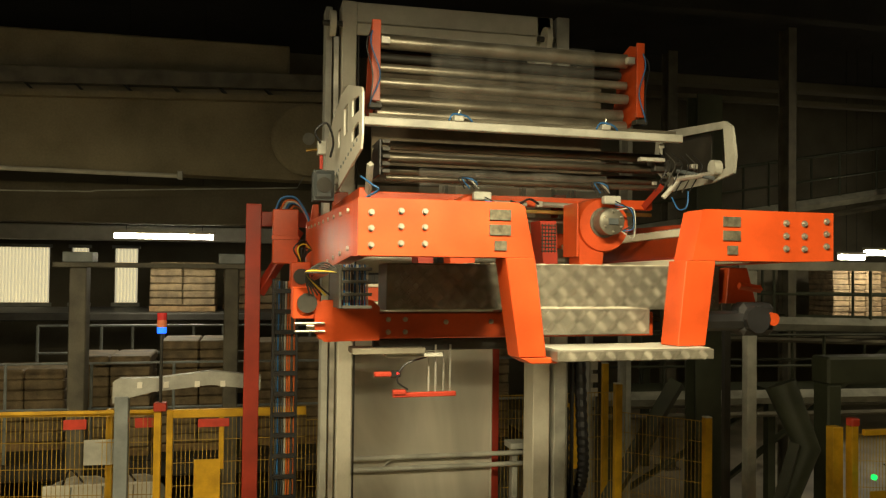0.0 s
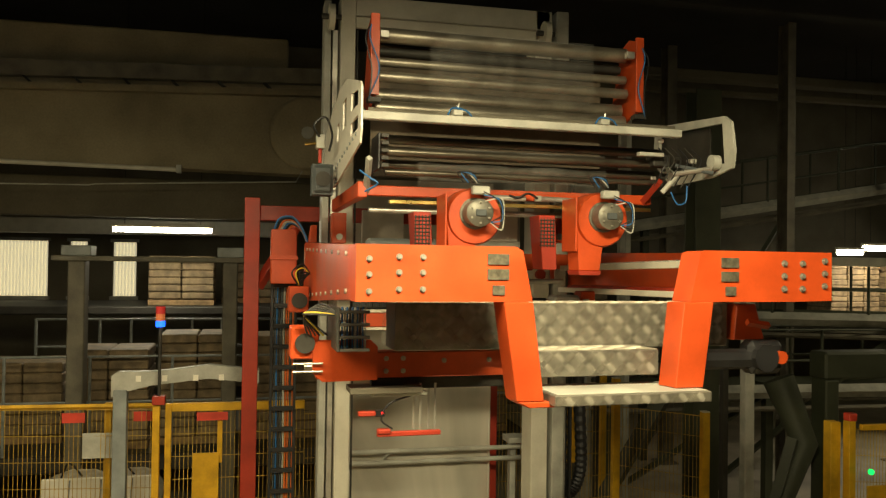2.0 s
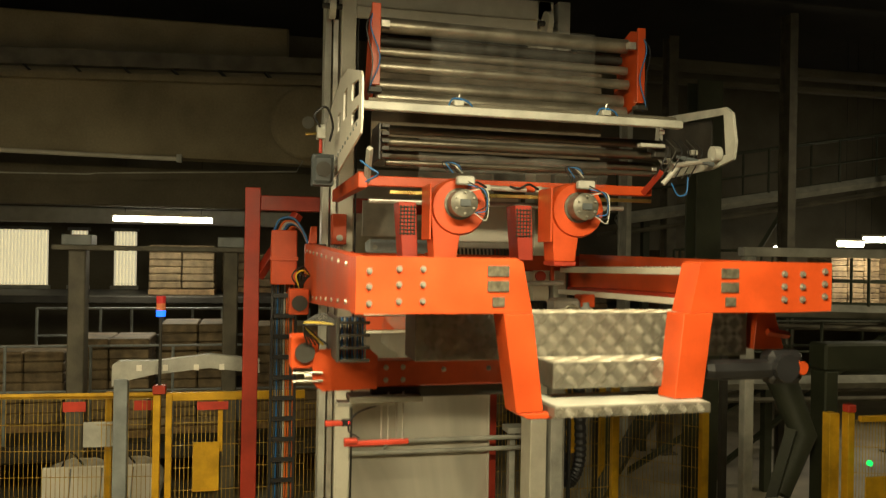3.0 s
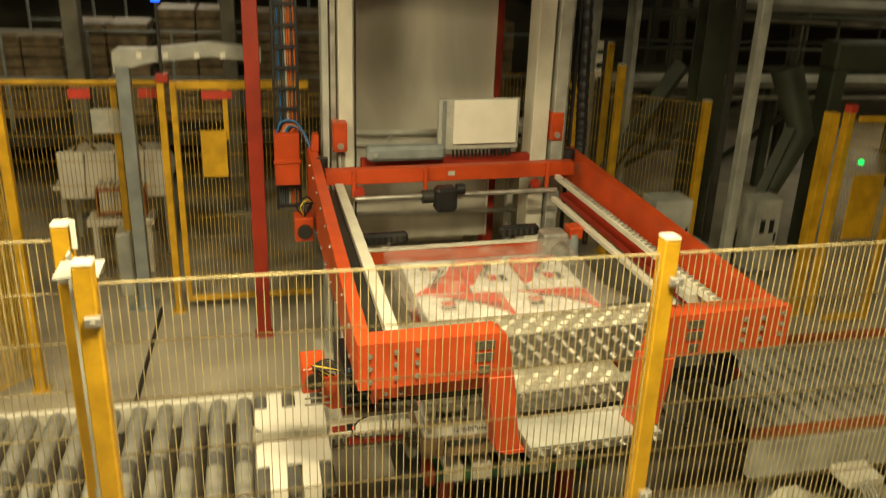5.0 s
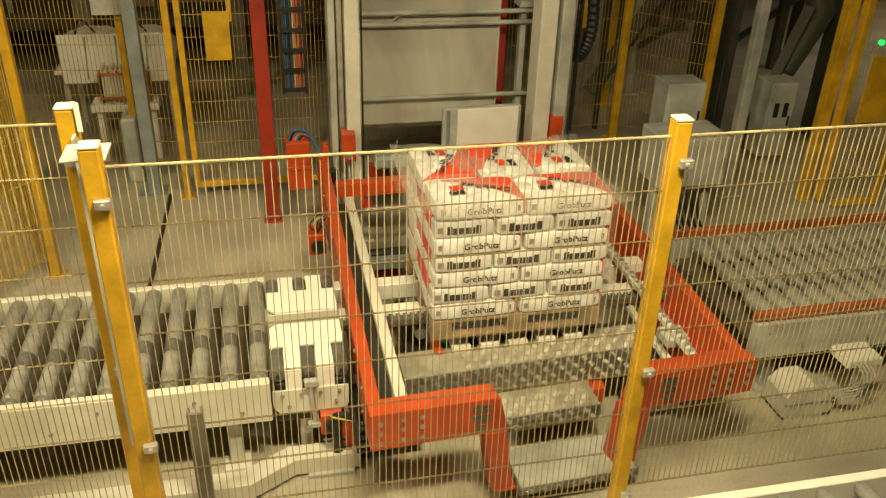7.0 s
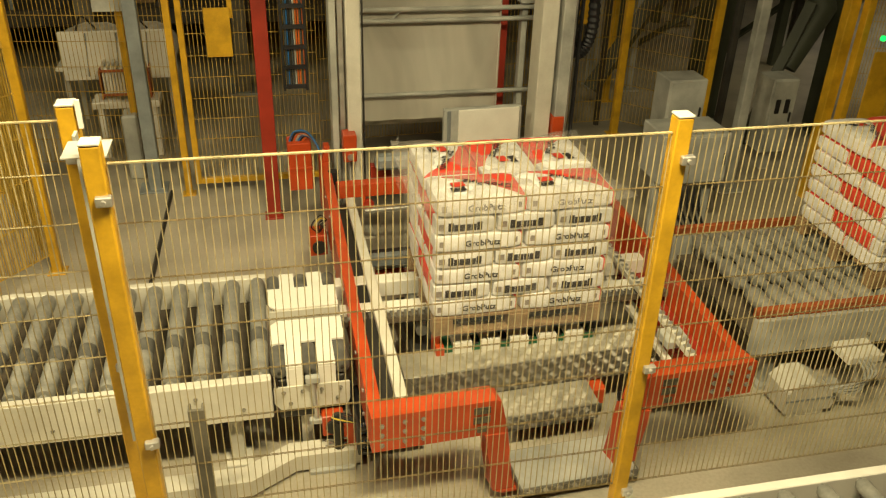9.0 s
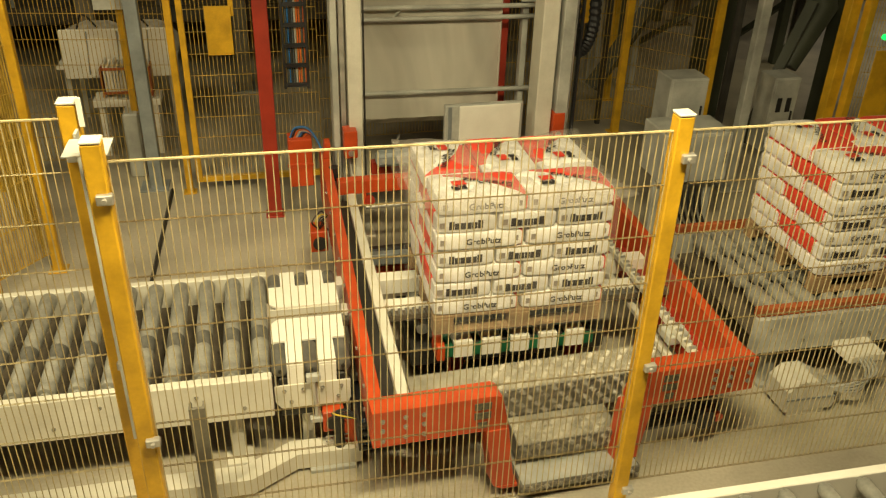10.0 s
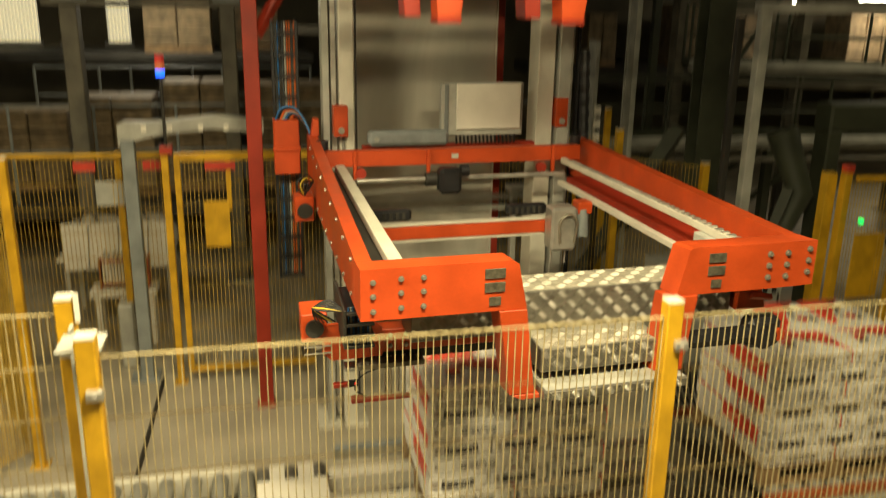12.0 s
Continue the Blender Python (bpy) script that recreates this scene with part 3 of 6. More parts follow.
def front_fence():
    c = thing("guard_fence", (0.5, YF, 0.78), "yellow welded wire guard fence panel with close upright wires", "fence", "front guard fence panels")
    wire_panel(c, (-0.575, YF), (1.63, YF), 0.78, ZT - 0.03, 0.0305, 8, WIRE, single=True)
    c = thing("guard_fence", (2.8, YF, 0.78), "yellow welded wire guard fence panel with close upright wires", "fence", "front guard fence panels")
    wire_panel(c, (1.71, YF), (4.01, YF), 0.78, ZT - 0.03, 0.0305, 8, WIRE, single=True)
    c = thing("guard_fence", (-2.0, 3.33, 0.5), "yellow welded wire guard fence panel with close upright wires", "fence", "front guard fence panels")
    wire_panel(c, (-3.3, 3.33), (-0.80, 3.33), 0.5, 2.775, 0.0305, 10, WIRE, single=True, cross=WIRE)
    b = thing("corner_bracket", (-0.68, 3.1, 2.6), "white bent sheet metal bracket between two fence posts", "bracket")
    part("flat", box(-0.74, -0.58, 2.99, 3.16, 2.745, 2.752, 0.001), LIGHTGREY, b)
    part("upright", box(-0.74, -0.728, 3.235, 3.293, 1.2, 2.744, 0.001), LIGHTGREY, b)
    part("tab", box(-0.72, -0.70, 3.285, 3.293, 2.753, 2.87, 0.001), WHITE, b)


front_fence()


def back_fences():
    a, b = (-1.97, 7.11), (-0.84, 8.63)
    fence_post(*a, 2.74, 0.08, group="back fence posts", label="yellow steel fence post with a foot plate")
    fence_post(-2.36, 6.6, 2.55, 0.08, group="back fence posts", label="yellow steel fence post with a foot plate")
    fence_post(b[0] - 0.045, b[1], 2.50, 0.07, group="back fence posts", label="yellow steel gate post beside the signal tower")
    fence_post(-2.9, 9.0, 2.85, 0.08, group="back fence posts", label="yellow steel fence post with a foot plate")
    c = thing("guard_fence", (-1.4, 7.9, 0.2), "yellow wire guard fence panel with red plates and grey notice", "fence", "back guard fence panels")
    wire_panel(c, (-2.6, 9.3), (-0.9, 9.1), 0.2, 2.36, 0.045, 8, FARWIRE, 0.0025)
    part("top_rail", strut((-2.6, 9.3, 2.38), (-0.9, 9.1, 2.40), 0.04), YELLOW, c)
    part("post", box(-1.46, -1.39, 9.22, 9.29, 0.0, 2.42, 0.004), YELLOW, c)
    for x in (-1.85, -1.16):
        part("warning_plate", box(x, x + 0.22, 9.12, 9.13, 2.24, 2.34, 0.001), REDINK, c, "red warning plate")
    part("notice", box(-1.66, -1.28, 9.17, 9.18, 1.86, 2.12, 0.002), LIGHTGREY, c, "blank grey notice plate")
    c = thing("guard_fence", (-2.2, 6.9, 0.2), "yellow tinted wire guard fence panel", "fence", "back guard fence panels")
    wire_panel(c, (-2.36, 6.6), a, 0.2, 2.45, 0.024, 6, FARWIRE, 0.004)
    c = thing("guard_fence", (-2.4, 8.0, 0.2), "yellow tinted wire guard fence panel", "fence", "back guard fence panels")
    wire_panel(c, (-2.9, 9.0), (-2.05, 7.12), 0.2, 2.6, 0.022, 6, FARWIRE, 0.004)
    part("top_rail", strut((-2.9, 9.0, 2.62), (-2.05, 7.12, 2.66), 0.05), YELLOW, c)
    # gate beside the machine
    g = thing("fence_gate", (-0.1, 8.63, 0.1), "closed yellow wire gate with a yellow sign plate", "gate")
    part("frame", box(-0.80, -0.74, 8.60, 8.66, 0.12, 2.5, 0.004), YELLOW, g)
    part("frame", box(-0.74, 0.56, 8.60, 8.66, 2.42, 2.5, 0.004), YELLOW, g)
    part("frame", box(-0.74, 0.56, 8.60, 8.66, 0.12, 0.18, 0.004), YELLOW, g)
    part("middle_bar", box(-0.30, -0.25, 8.605, 8.655, 1.9, 2.42, 0.004), YELLOW, g)
    wire_panel(g, (-0.74, 8.63), (0.56, 8.63), 0.18, 2.42, 0.04, 10, FARWIRE, 0.0025)
    part("sign_plate", box(-0.53, -0.28, 8.575, 8.585, 1.52, 2.01, 0.002), YELLOW, g, "blank yellow sign plate")
    part("warning_plate", box(-0.5, -0.2, 8.575, 8.585, 2.33, 2.41, 0.001), REDINK, g, "red warning plate")
    # fences and gates behind the machine on the right
    for x, y, h in ((3.55, 9.6, 2.45), (4.5, 9.7, 2.5), (5.27, 8.9, 2.2), (4.9, 11.0, 2.6)):
        fence_post(x, y, h, 0.09, group="rear fence posts", label="yellow steel fence post behind the machine")
    c = thing("guard_fence", (4.0, 9.65, 0.2), "yellow wire guard fence with a yellow plate", "fence", "rear guard fence panels")
    wire_panel(c, (2.9, 9.6), (4.5, 9.7), 0.2, 2.4, 0.045, 8, FARWIRE, 0.0025)
    part("sign_plate", box(3.62, 3.95, 9.55, 9.56, 1.5, 2.3, 0.002), YELLOW, c, "blank yellow sign plate")
    c = thing("guard_fence", (5.0, 9.3, 0.2), "yellow wire guard fence panel behind the machine", "fence", "rear guard fence panels")
    wire_panel(c, (4.5, 9.7), (5.27, 8.9), 0.2, 2.15, 0.045, 8, FARWIRE, 0.0025)
    g = thing("light_curtain_gate", (6.1, 7.4, 0), "yellow gate post box with wire mesh and signal light", "gate")
    part("post", box(5.86, 5.98, 7.46, 7.58, 0, 2.34, 0.006), YELLOW, g)
    part("post", box(6.0, 6.08, 7.36, 7.46, 0.05, 2.36, 0.006), YELLOW, g)
    part("frame", box(6.09, 6.62, 7.28, 7.33, 2.28, 2.34, 0.004), YELLOW, g)
    part("frame", box(6.57, 6.63, 7.18, 7.24, 0.05, 2.34, 0.004), YELLOW, g)
    part("frame", box(6.09, 6.57, 7.2, 7.26, 0.05, 0.12, 0.004), YELLOW, g)
    wire_panel(g, (6.08, 7.38), (6.58, 7.22), 0.12, 2.28, 0.03, 8, FARWIRE, 0.0025)
    part("panel", box(6.14, 6.52, 7.27, 7.285, 1.0, 1.72, 0.004), YELLOW, g, "yellow sheet panel")
    part("signal", pipe([(6.13, 7.22, 1.88), (6.13, 7.19, 1.88)], 0.028, 12), GREENGLOW, g, "glowing green signal lamp")
    part("cap_lamp", box(6.0, 6.1, 7.36, 7.46, 2.36, 2.44, 0.01), REDINK, g, "red lamp cap")
    g = thing("guard_fence", (6.9, 7.0, 0), "yellow fence panel beside the gate", "fence", "rear guard fence panels")
    part("post", box(6.75, 6.85, 6.9, 7.0, 0, 1.7, 0.006), YELLOW, g)
    wire_panel(g, (6.85, 6.95), (8.2, 6.9), 0.1, 2.0, 0.04, 8, FARWIRE, 0.0025)
    part("post", box(8.2, 8.3, 6.85, 6.95, 0, 2.1, 0.006), YELLOW, g)


back_fences()


# ---- left background: gantry, signal tower, big bags, crate ----
def grey_gantry():
    c = thing("grey_gantry", (-1.25, 8.8, 0), "grey folded steel gantry frame with bolted corner", "gantry")
    part("post", box(-1.31, -1.18, 8.75, 8.88, 0, 2.62, 0.006), GREY, c)
    bm = plate([[(-1.33, 2.55), (-1.20, 2.6), (-0.95, 2.66), (-0.4, 2.72), (0.1, 2.66), (0.1, 2.8), (-0.4, 2.86), (-0.9, 2.8), (-1.27, 2.8), (-1.33, 2.76)]], lambda x, z: (x, 8.76, z), (0, 0.12, 0))
    part("cross_arm", bm, LIGHTGREY, c)
    for x in (-1.1, -0.85, -0.55, -0.3, -0.05):
        part("sticker", box(x, x + 0.05, 8.752, 8.758, 2.70, 2.76, 0.0005), WHITE, c, "small white sticker")
    part("foot_plate", box(-1.42, -1.12, 8.68, 8.97, 0, 0.02), GREY, c)
    t = thing("signal_tower", (-0.86, 8.6, 2.55), "slim signal tower with its blue lamp lit", "signal lamp")
    part("pole", pipe([(-0.86, 8.6, 2.5), (-0.86, 8.6, 3.26)], 0.016, 10), DARKSTEEL, t)
    part("lamp", pipe([(-0.86, 8.6, 3.26), (-0.86, 8.6, 3.32)], 0.045, 14), BLUEGLOW, t, "lit blue lamp")
    part("lamp", pipe([(-0.86, 8.6, 3.32), (-0.86, 8.6, 3.39)], 0.045, 14), ORANGEGLASS, t, "dim orange lamp")
    part("lamp", pipe([(-0.86, 8.6, 3.39), (-0.86, 8.6, 3.46)], 0.045, 14), REDGLASS, t, "dim red lamp")
    part("base", box(-0.92, -0.80, 8.54, 8.66, 2.50, 2.58, 0.004), DARKRED, t)


grey_gantry()


def big_bags():
    for i, x in enumerate((-2.0, -1.42)):
        c = thing("bulk_bag", (x, 10.6, 0.9), "slumped white woven bulk bag", "sack", "bulk bags")
        bm = bmesh.new()
        bmesh.ops.create_uvsphere(bm, u_segments=20, v_segments=14, radius=0.42)
        for v in bm.verts:
            v.co = Vector((x + v.co.x * 1.0, 10.9 + v.co.y * 0.9, 1.08 + v.co.z * 0.62 + 0.03 * noise.noise(v.co * 4)))
        part("body", bm, SACKCLOTH, c, smooth=True)
        part("strap", pipe(bend([(x - 0.15, 10.6, 1.30), (x - 0.05, 10.55, 1.50), (x + 0.1, 10.55, 1.34)]), 0.012, 6), BLACK, c)
    t = thing("white_shelf_table", (-1.9, 10.4, 0), "white topped work table with hanging sheets", "table")
    part("apron", box(-2.3, -1.05, 10.30, 10.34, 0.80, 1.38, 0.01), WHITE, t)
    for x in (-2.02, -1.68, -1.34):
        part("strap", strut((x, 10.29, 0.85), (x + 0.03, 10.29, 1.36), 0.012), GREY, t)
    part("top", box(-2.4, -1.05, 10.35, 11.3, 0.90, 0.945, 0.006), WHITE, t)
    for x in (-2.35, -1.15):
        for y in (10.45, 11.2):
            part("leg", box(x, x + 0.06, y, y + 0.06, 0, 0.90), LIGHTGREY, t)
    c = thing("paper_crate", (-1.62, 9.8, 0.7), "orange wire crate filled with white and blue papers", "crate")
    part("rim", box(-1.81, -1.30, 9.78, 9.795, 1.04, 1.07, 0.002), ORANGERAIL, c)
    part("rim", box(-1.81, -1.30, 9.78, 9.795, 0.76, 0.79, 0.002), ORANGERAIL, c)
    for i in range(14):
        x = -1.79 + i * 0.034
        part("sheet", box(x, x + 0.027, 9.80, 10.05, 0.77, 1.12 - 0.03 * (i % 3), 0.003), BLUE if i in (10, 11) else PAPER, c)
    part("side", box(-1.83, -1.81, 9.8, 10.06, 0.72, 1.06, 0.003), ORANGERAIL, c)
    part("side", box(-1.30, -1.28, 9.8, 10.06, 0.72, 1.06, 0.003), ORANGERAIL, c)
    b = thing("white_bench", (-1.6, 9.9, 0), "low white bench under the crate", "bench")
    part("top", box(-1.95, -1.2, 9.75, 10.1, 0.62, 0.70, 0.006), WHITE, b)
    for x in (-1.9, -1.3):
        part("leg", box(x, x + 0.06, 9.8, 10.05, 0, 0.62), WHITE, b)
    b = thing("grey_bin", (-1.5, 8.95, 0), "small grey metal bin", "bin")
    part("body", box(-1.55, -1.38, 9.1, 9.4, 0, 0.75, 0.02), LIGHTGREY, b)
    g = thing("floor_kerb", (-1.2, 7.2, 0), "dark steel floor kerb with a slot", "kerb", kind="structure")
    part("edge", strut((-1.08, 8.7, 0.01), (-1.14, 6.2, 0.01), 0.03), DARKSTEEL, g)


big_bags()


# ---- right background: cabinets and grey frame ----
def cabinet(x0, x1, y, z0, z1, label, d=0.35):
    c = thing("control_cabinet", ((x0 + x1) / 2, y, z0), label, "cabinet", "control cabinets")
    part("body", box(x0, x1, y + 0.02, y + d, z0, z1, 0.01), LIGHTGREY, c)
    dr = part("door", box(x0 + 0.015, x1 - 0.015, y, y + 0.018, z0 + 0.015, z1 - 0.015, 0.005), LIGHTGREY, c)
    part("handle", box(x1 - 0.07, x1 - 0.05, y - 0.02, y, (z0 + z1) / 2 - 0.06, (z0 + z1) / 2 + 0.06, 0.004), BLACK, dr)
    return c


ca = cabinet(4.02, 4.44, 7.45, 0.75, 1.44, "grey steel control cabinet beside the machine")
part("leg", box(4.06, 4.12, 7.6, 7.66, 0, 0.75), LIGHTGREY, ca)
part("leg", box(4.34, 4.40, 7.6, 7.66, 0, 0.75), LIGHTGREY, ca)
c = cabinet(3.58, 4.26, 6.55, 0.72, 1.21, "wide grey steel terminal box on legs beside the conveyor", 0.5)
part("leg", box(3.6, 3.68, 6.7, 6.78, 0, 0.72), LIGHTGREY, c)
part("leg", box(4.14, 4.22, 6.7, 6.78, 0, 0.72), LIGHTGREY, c)
for i in range(5):
    part("cable", pipe(bend([(3.75 + i * 0.07, 6.6, 0.72), (3.8 + i * 0.06, 6.55, 0.45), (3.95 + i * 0.05, 6.6, 0.2), (4.1, 6.7, 0.03)]), 0.014, 6), BLACK, c)
c = cabinet(5.72, 6.05, 8.2, 0.25, 1.15, "grey steel socket cabinet with two dark outlets")
part("outlet", box(5.78, 5.84, 8.185, 8.199, 0.75, 0.92, 0.004), BLACK, c)
part("outlet", box(5.90, 5.96, 8.185, 8.199, 0.75, 0.92, 0.004), BLACK, c)
part("leg", box(5.83, 5.93, 8.3, 8.4, 0, 0.25), LIGHTGREY, c)


def grey_frame():
    c = thing("grey_portal_frame", (5.05, 7.8, 0), "light grey square tube portal frame beside the machine", "frame")
    part("post", box(5.09, 5.20, 7.8, 7.91, 0, 3.95, 0.008), LIGHTGREY, c)
    part("post", box(4.86, 4.93, 7.86, 7.93, 0, 3.9, 0.006), DARKSTEEL, c)
    part("cross_bar", box(5.06, 7.4, 7.8, 7.93, 3.952, 4.05, 0.008), LIGHTGREY, c)
    part("post", box(7.3, 7.4, 7.8, 7.93, 0, 3.95, 0.008), LIGHTGREY, c)
    part("foot_plate", box(4.98, 5.28, 7.7, 8.03, 0, 0.02), LIGHTGREY, c)


grey_frame()


# ---- the hood machine: fixed frame ----
def machine_frame():
    c = thing("machine_portal", (1.7, 7.45, 0), "cream painted steel portal of the film hood machine", "machine frame")
    part("column", box(0.60, 0.66, 7.38, 7.62, 0, 6.25, 0.006), LIGHTGREY, c)
    part("column", box(0.74, 0.87, 7.32, 7.60, 0, 6.3, 0.008), CREAM, c)
    part("guide_rail", box(0.675, 0.725, 7.42, 7.48, 0.1, 6.0, 0.004), STEEL, c, "bright steel guide rail")
    part("chain", box(0.885, 0.90, 7.36, 7.39, 0.3, 6.0, 0.002), DARKSTEEL, c)
    part("column", box(2.56, 2.72, 7.34, 7.62, 0, 6.3, 0.008), CREAM, c)
    part("column", box(2.75, 2.87, 7.30, 7.60, 0, 6.3, 0.008), LIGHTGREY, c)
    part("guide_rail", box(2.885, 2.93, 7.42, 7.48, 0.1, 6.0, 0.004), STEEL, c, "bright steel guide rail")
    part("belt", box(2.95, 2.97, 7.36, 7.42, 0.3, 6.0, 0.002), BLACK, c)
    part("top_beam", box(0.87, 2.70, 7.34, 7.58, 6.12, 6.30, 0.008), CREAM, c)
    part("lower_lip", box(0.87, 2.55, 7.30, 7.34, 6.00, 6.10, 0.006), CREAM, c)
    for x in (2.58, 0.62):
        p = part("pulley", pipe([(x, 7.2, 6.05), (x + 0.05, 7.2, 6.05)], 0.11, 20), CREAM, c, smooth=True)
        part("axle", pipe([(x - 0.06, 7.2, 6.05), (x + 0.11, 7.2, 6.05)], 0.025, 10), DARKSTEEL, p)
    for x in (0.59, 0.85, 2.6, 2.85):
        part("foot_plate", box(x - 0.1, x + 0.12, 7.28, 7.7, 0, 0.025), CREAM, c)
    line = bend([(3.02, 7.4, 3.6), (3.06, 7.4, 2.6), (3.1, 7.45, 2.0), (3.02, 7.5, 1.75), (2.95, 7.55, 1.9), (2.96, 7.6, 2.6)], 16)
    part("hose", pipe(line, [0.060 if i % 2 else 0.050 for i in range(len(line))], 12), BLACK, c, "black corrugated hose")
    r = thing("red_side_frame", (0.0, 7.94, 0), "red square steel post and beam beside the machine", "frame")
    part("post", box(-0.065, 0.075, 7.87, 8.01, 0.02, 4.51, 0.006), DARKRED, r)
    part("beam", box(0.075, 1.75, 7.88, 8.0, 4.30, 4.44, 0.006), DARKRED, r)
    part("brace", strut((0.06, 7.94, 3.68), (0.42, 7.94, 4.28), 0.08), DARKRED, r)
    part("foot_plate", box(-0.09, 0.10, 7.85, 8.03, 0, 0.02), DARKRED, r)
    part("sheet_panel", box(1.02, 1.42, 7.84, 7.878, 4.08, 4.42, 0.003), PAPER, r, "blank cream sheet panel")
    part("post", box(2.42, 2.55, 8.4, 8.53, 0, 4.3, 0.006), DARKRED, r)
    part("beam", box(1.75, 2.55, 7.9, 8.02, 4.30, 4.44, 0.006), DARKRED, r)


machine_frame()


def energy_chain():
    """The hanging cable chain with its blue and orange cables."""
    c = thing("cable_chain", (0.27, 7.7, 1.45), "hanging black cable chain with blue and orange cables", "cable chain")
    x0, x1 = 0.19, 0.40
    for x in (x0, x1):
        part("side_band", box(x - 0.012, x + 0.012, 7.62, 7.70, 1.45, 3.82, 0.002), BLACK, c)
    for i in range(13):
        z = 1.47 + i * 0.185
        part("crossbar", box(x0 + 0.013, x1 - 0.013, 7.612, 7.63, z, z + 0.04, 0.002), BLACK, c)
    for i in range(9):
        x = x0 + 0.03 + i * 0.0205
        z = 7.66 + 0.01 * (i % 2)
        m = (MOTORGREY, BLUE, DARKSTEEL, MOTORGREY, LIGHTGREY, ORANGE, ORANGE, MOTORGREY, ORANGE)[i]
        part("cable", pipe(bend([(x, z, 1.46), (x + 0.004, z, 2.3), (x - 0.004, z, 3.1), (x, z, 3.80)], 3), 0.008, 6), m, c)
    return c


part("mount", box(0.415, 0.598, 7.60, 7.66, 3.70, 3.78, 0.003), DARKSTEEL, energy_chain())


def film_stand():
    c = thing("film_web", (1.7, 8.2, 0.9), "wide hanging web of translucent packaging film", "film")
    bm = bmesh.new()
    n = 14
    rows = []
    for z in (0.9, 1.6, 2.3, 3.0, 3.7, 4.4, 4.75):
        rows.append([bm.verts.new((0.98 + 1.42 * i / n, 8.2 + 0.012 * math.sin(i * 1.7 + z * 2), z)) for i in range(n + 1)])
    for a, b in zip(rows, rows[1:]):
        for i in range(n):
            bm.faces.new((a[i], a[i + 1], b[i + 1], b[i]))
    part("sheet", bm, WEBFILM, c, smooth=True)
    for x in (0.975, 2.405):
        part("edge_fold", pipe([(x, 8.2, 0.9), (x, 8.2, 4.75)], 0.012, 6), WEBFILM, c, "rolled edge of the film", smooth=True)
    s = thing("film_roll_stand", (1.8, 8.7, 0), "cream steel stand with cross tubes for film rolls", "stand")
    for z in (1.95, 2.06, 1.2):
        part("cross_tube", pipe([(0.95, 8.12, z), (2.75, 8.12, z)], 0.024, 10), LIGHTGREY, s, smooth=True)
    part("brace", strut((1.25, 8.13, 1.93), (1.4, 8.13, 2.08), 0.02), LIGHTGREY, s)
    for x in (2.62, 2.78, 0.88):
        part("post", box(x, x + 0.06, 8.15, 8.25, 0, 2.1, 0.005), LIGHTGREY, s)
    part("cap", box(2.58, 2.86, 8.08, 8.3, 2.1, 2.16, 0.005), LIGHTGREY, s)
    part("roll", pipe([(1.0, 9.0, 1.0), (2.3, 9.0, 1.0)], 0.42, 28), SACKCLOTH, s, "large film roll", smooth=True)
    f = thing("guard_fence", (1.8, 9.3, 0.2), "yellow wire guard fence behind the film web", "fence", "rear guard fence panels")
    wire_panel(f, (0.62, 9.5), (2.9, 9.6), 0.2, 2.2, 0.04, 8, FARWIRE, 0.0025)
    l = thing("wall_lamp", (1.08, 9.1, 1.35), "small lit upright lamp behind the machine", "lamp")
    part("tube", pipe([(1.08, 9.1, 1.35), (1.08, 9.1, 1.65)], 0.03, 10), glow("small_lamp", (1.0, 0.8, 0.45), 4), l)
    part("socket", box(1.04, 1.12, 9.06, 9.14, 1.65, 1.75, 0.004), BLACK, l)


film_stand()


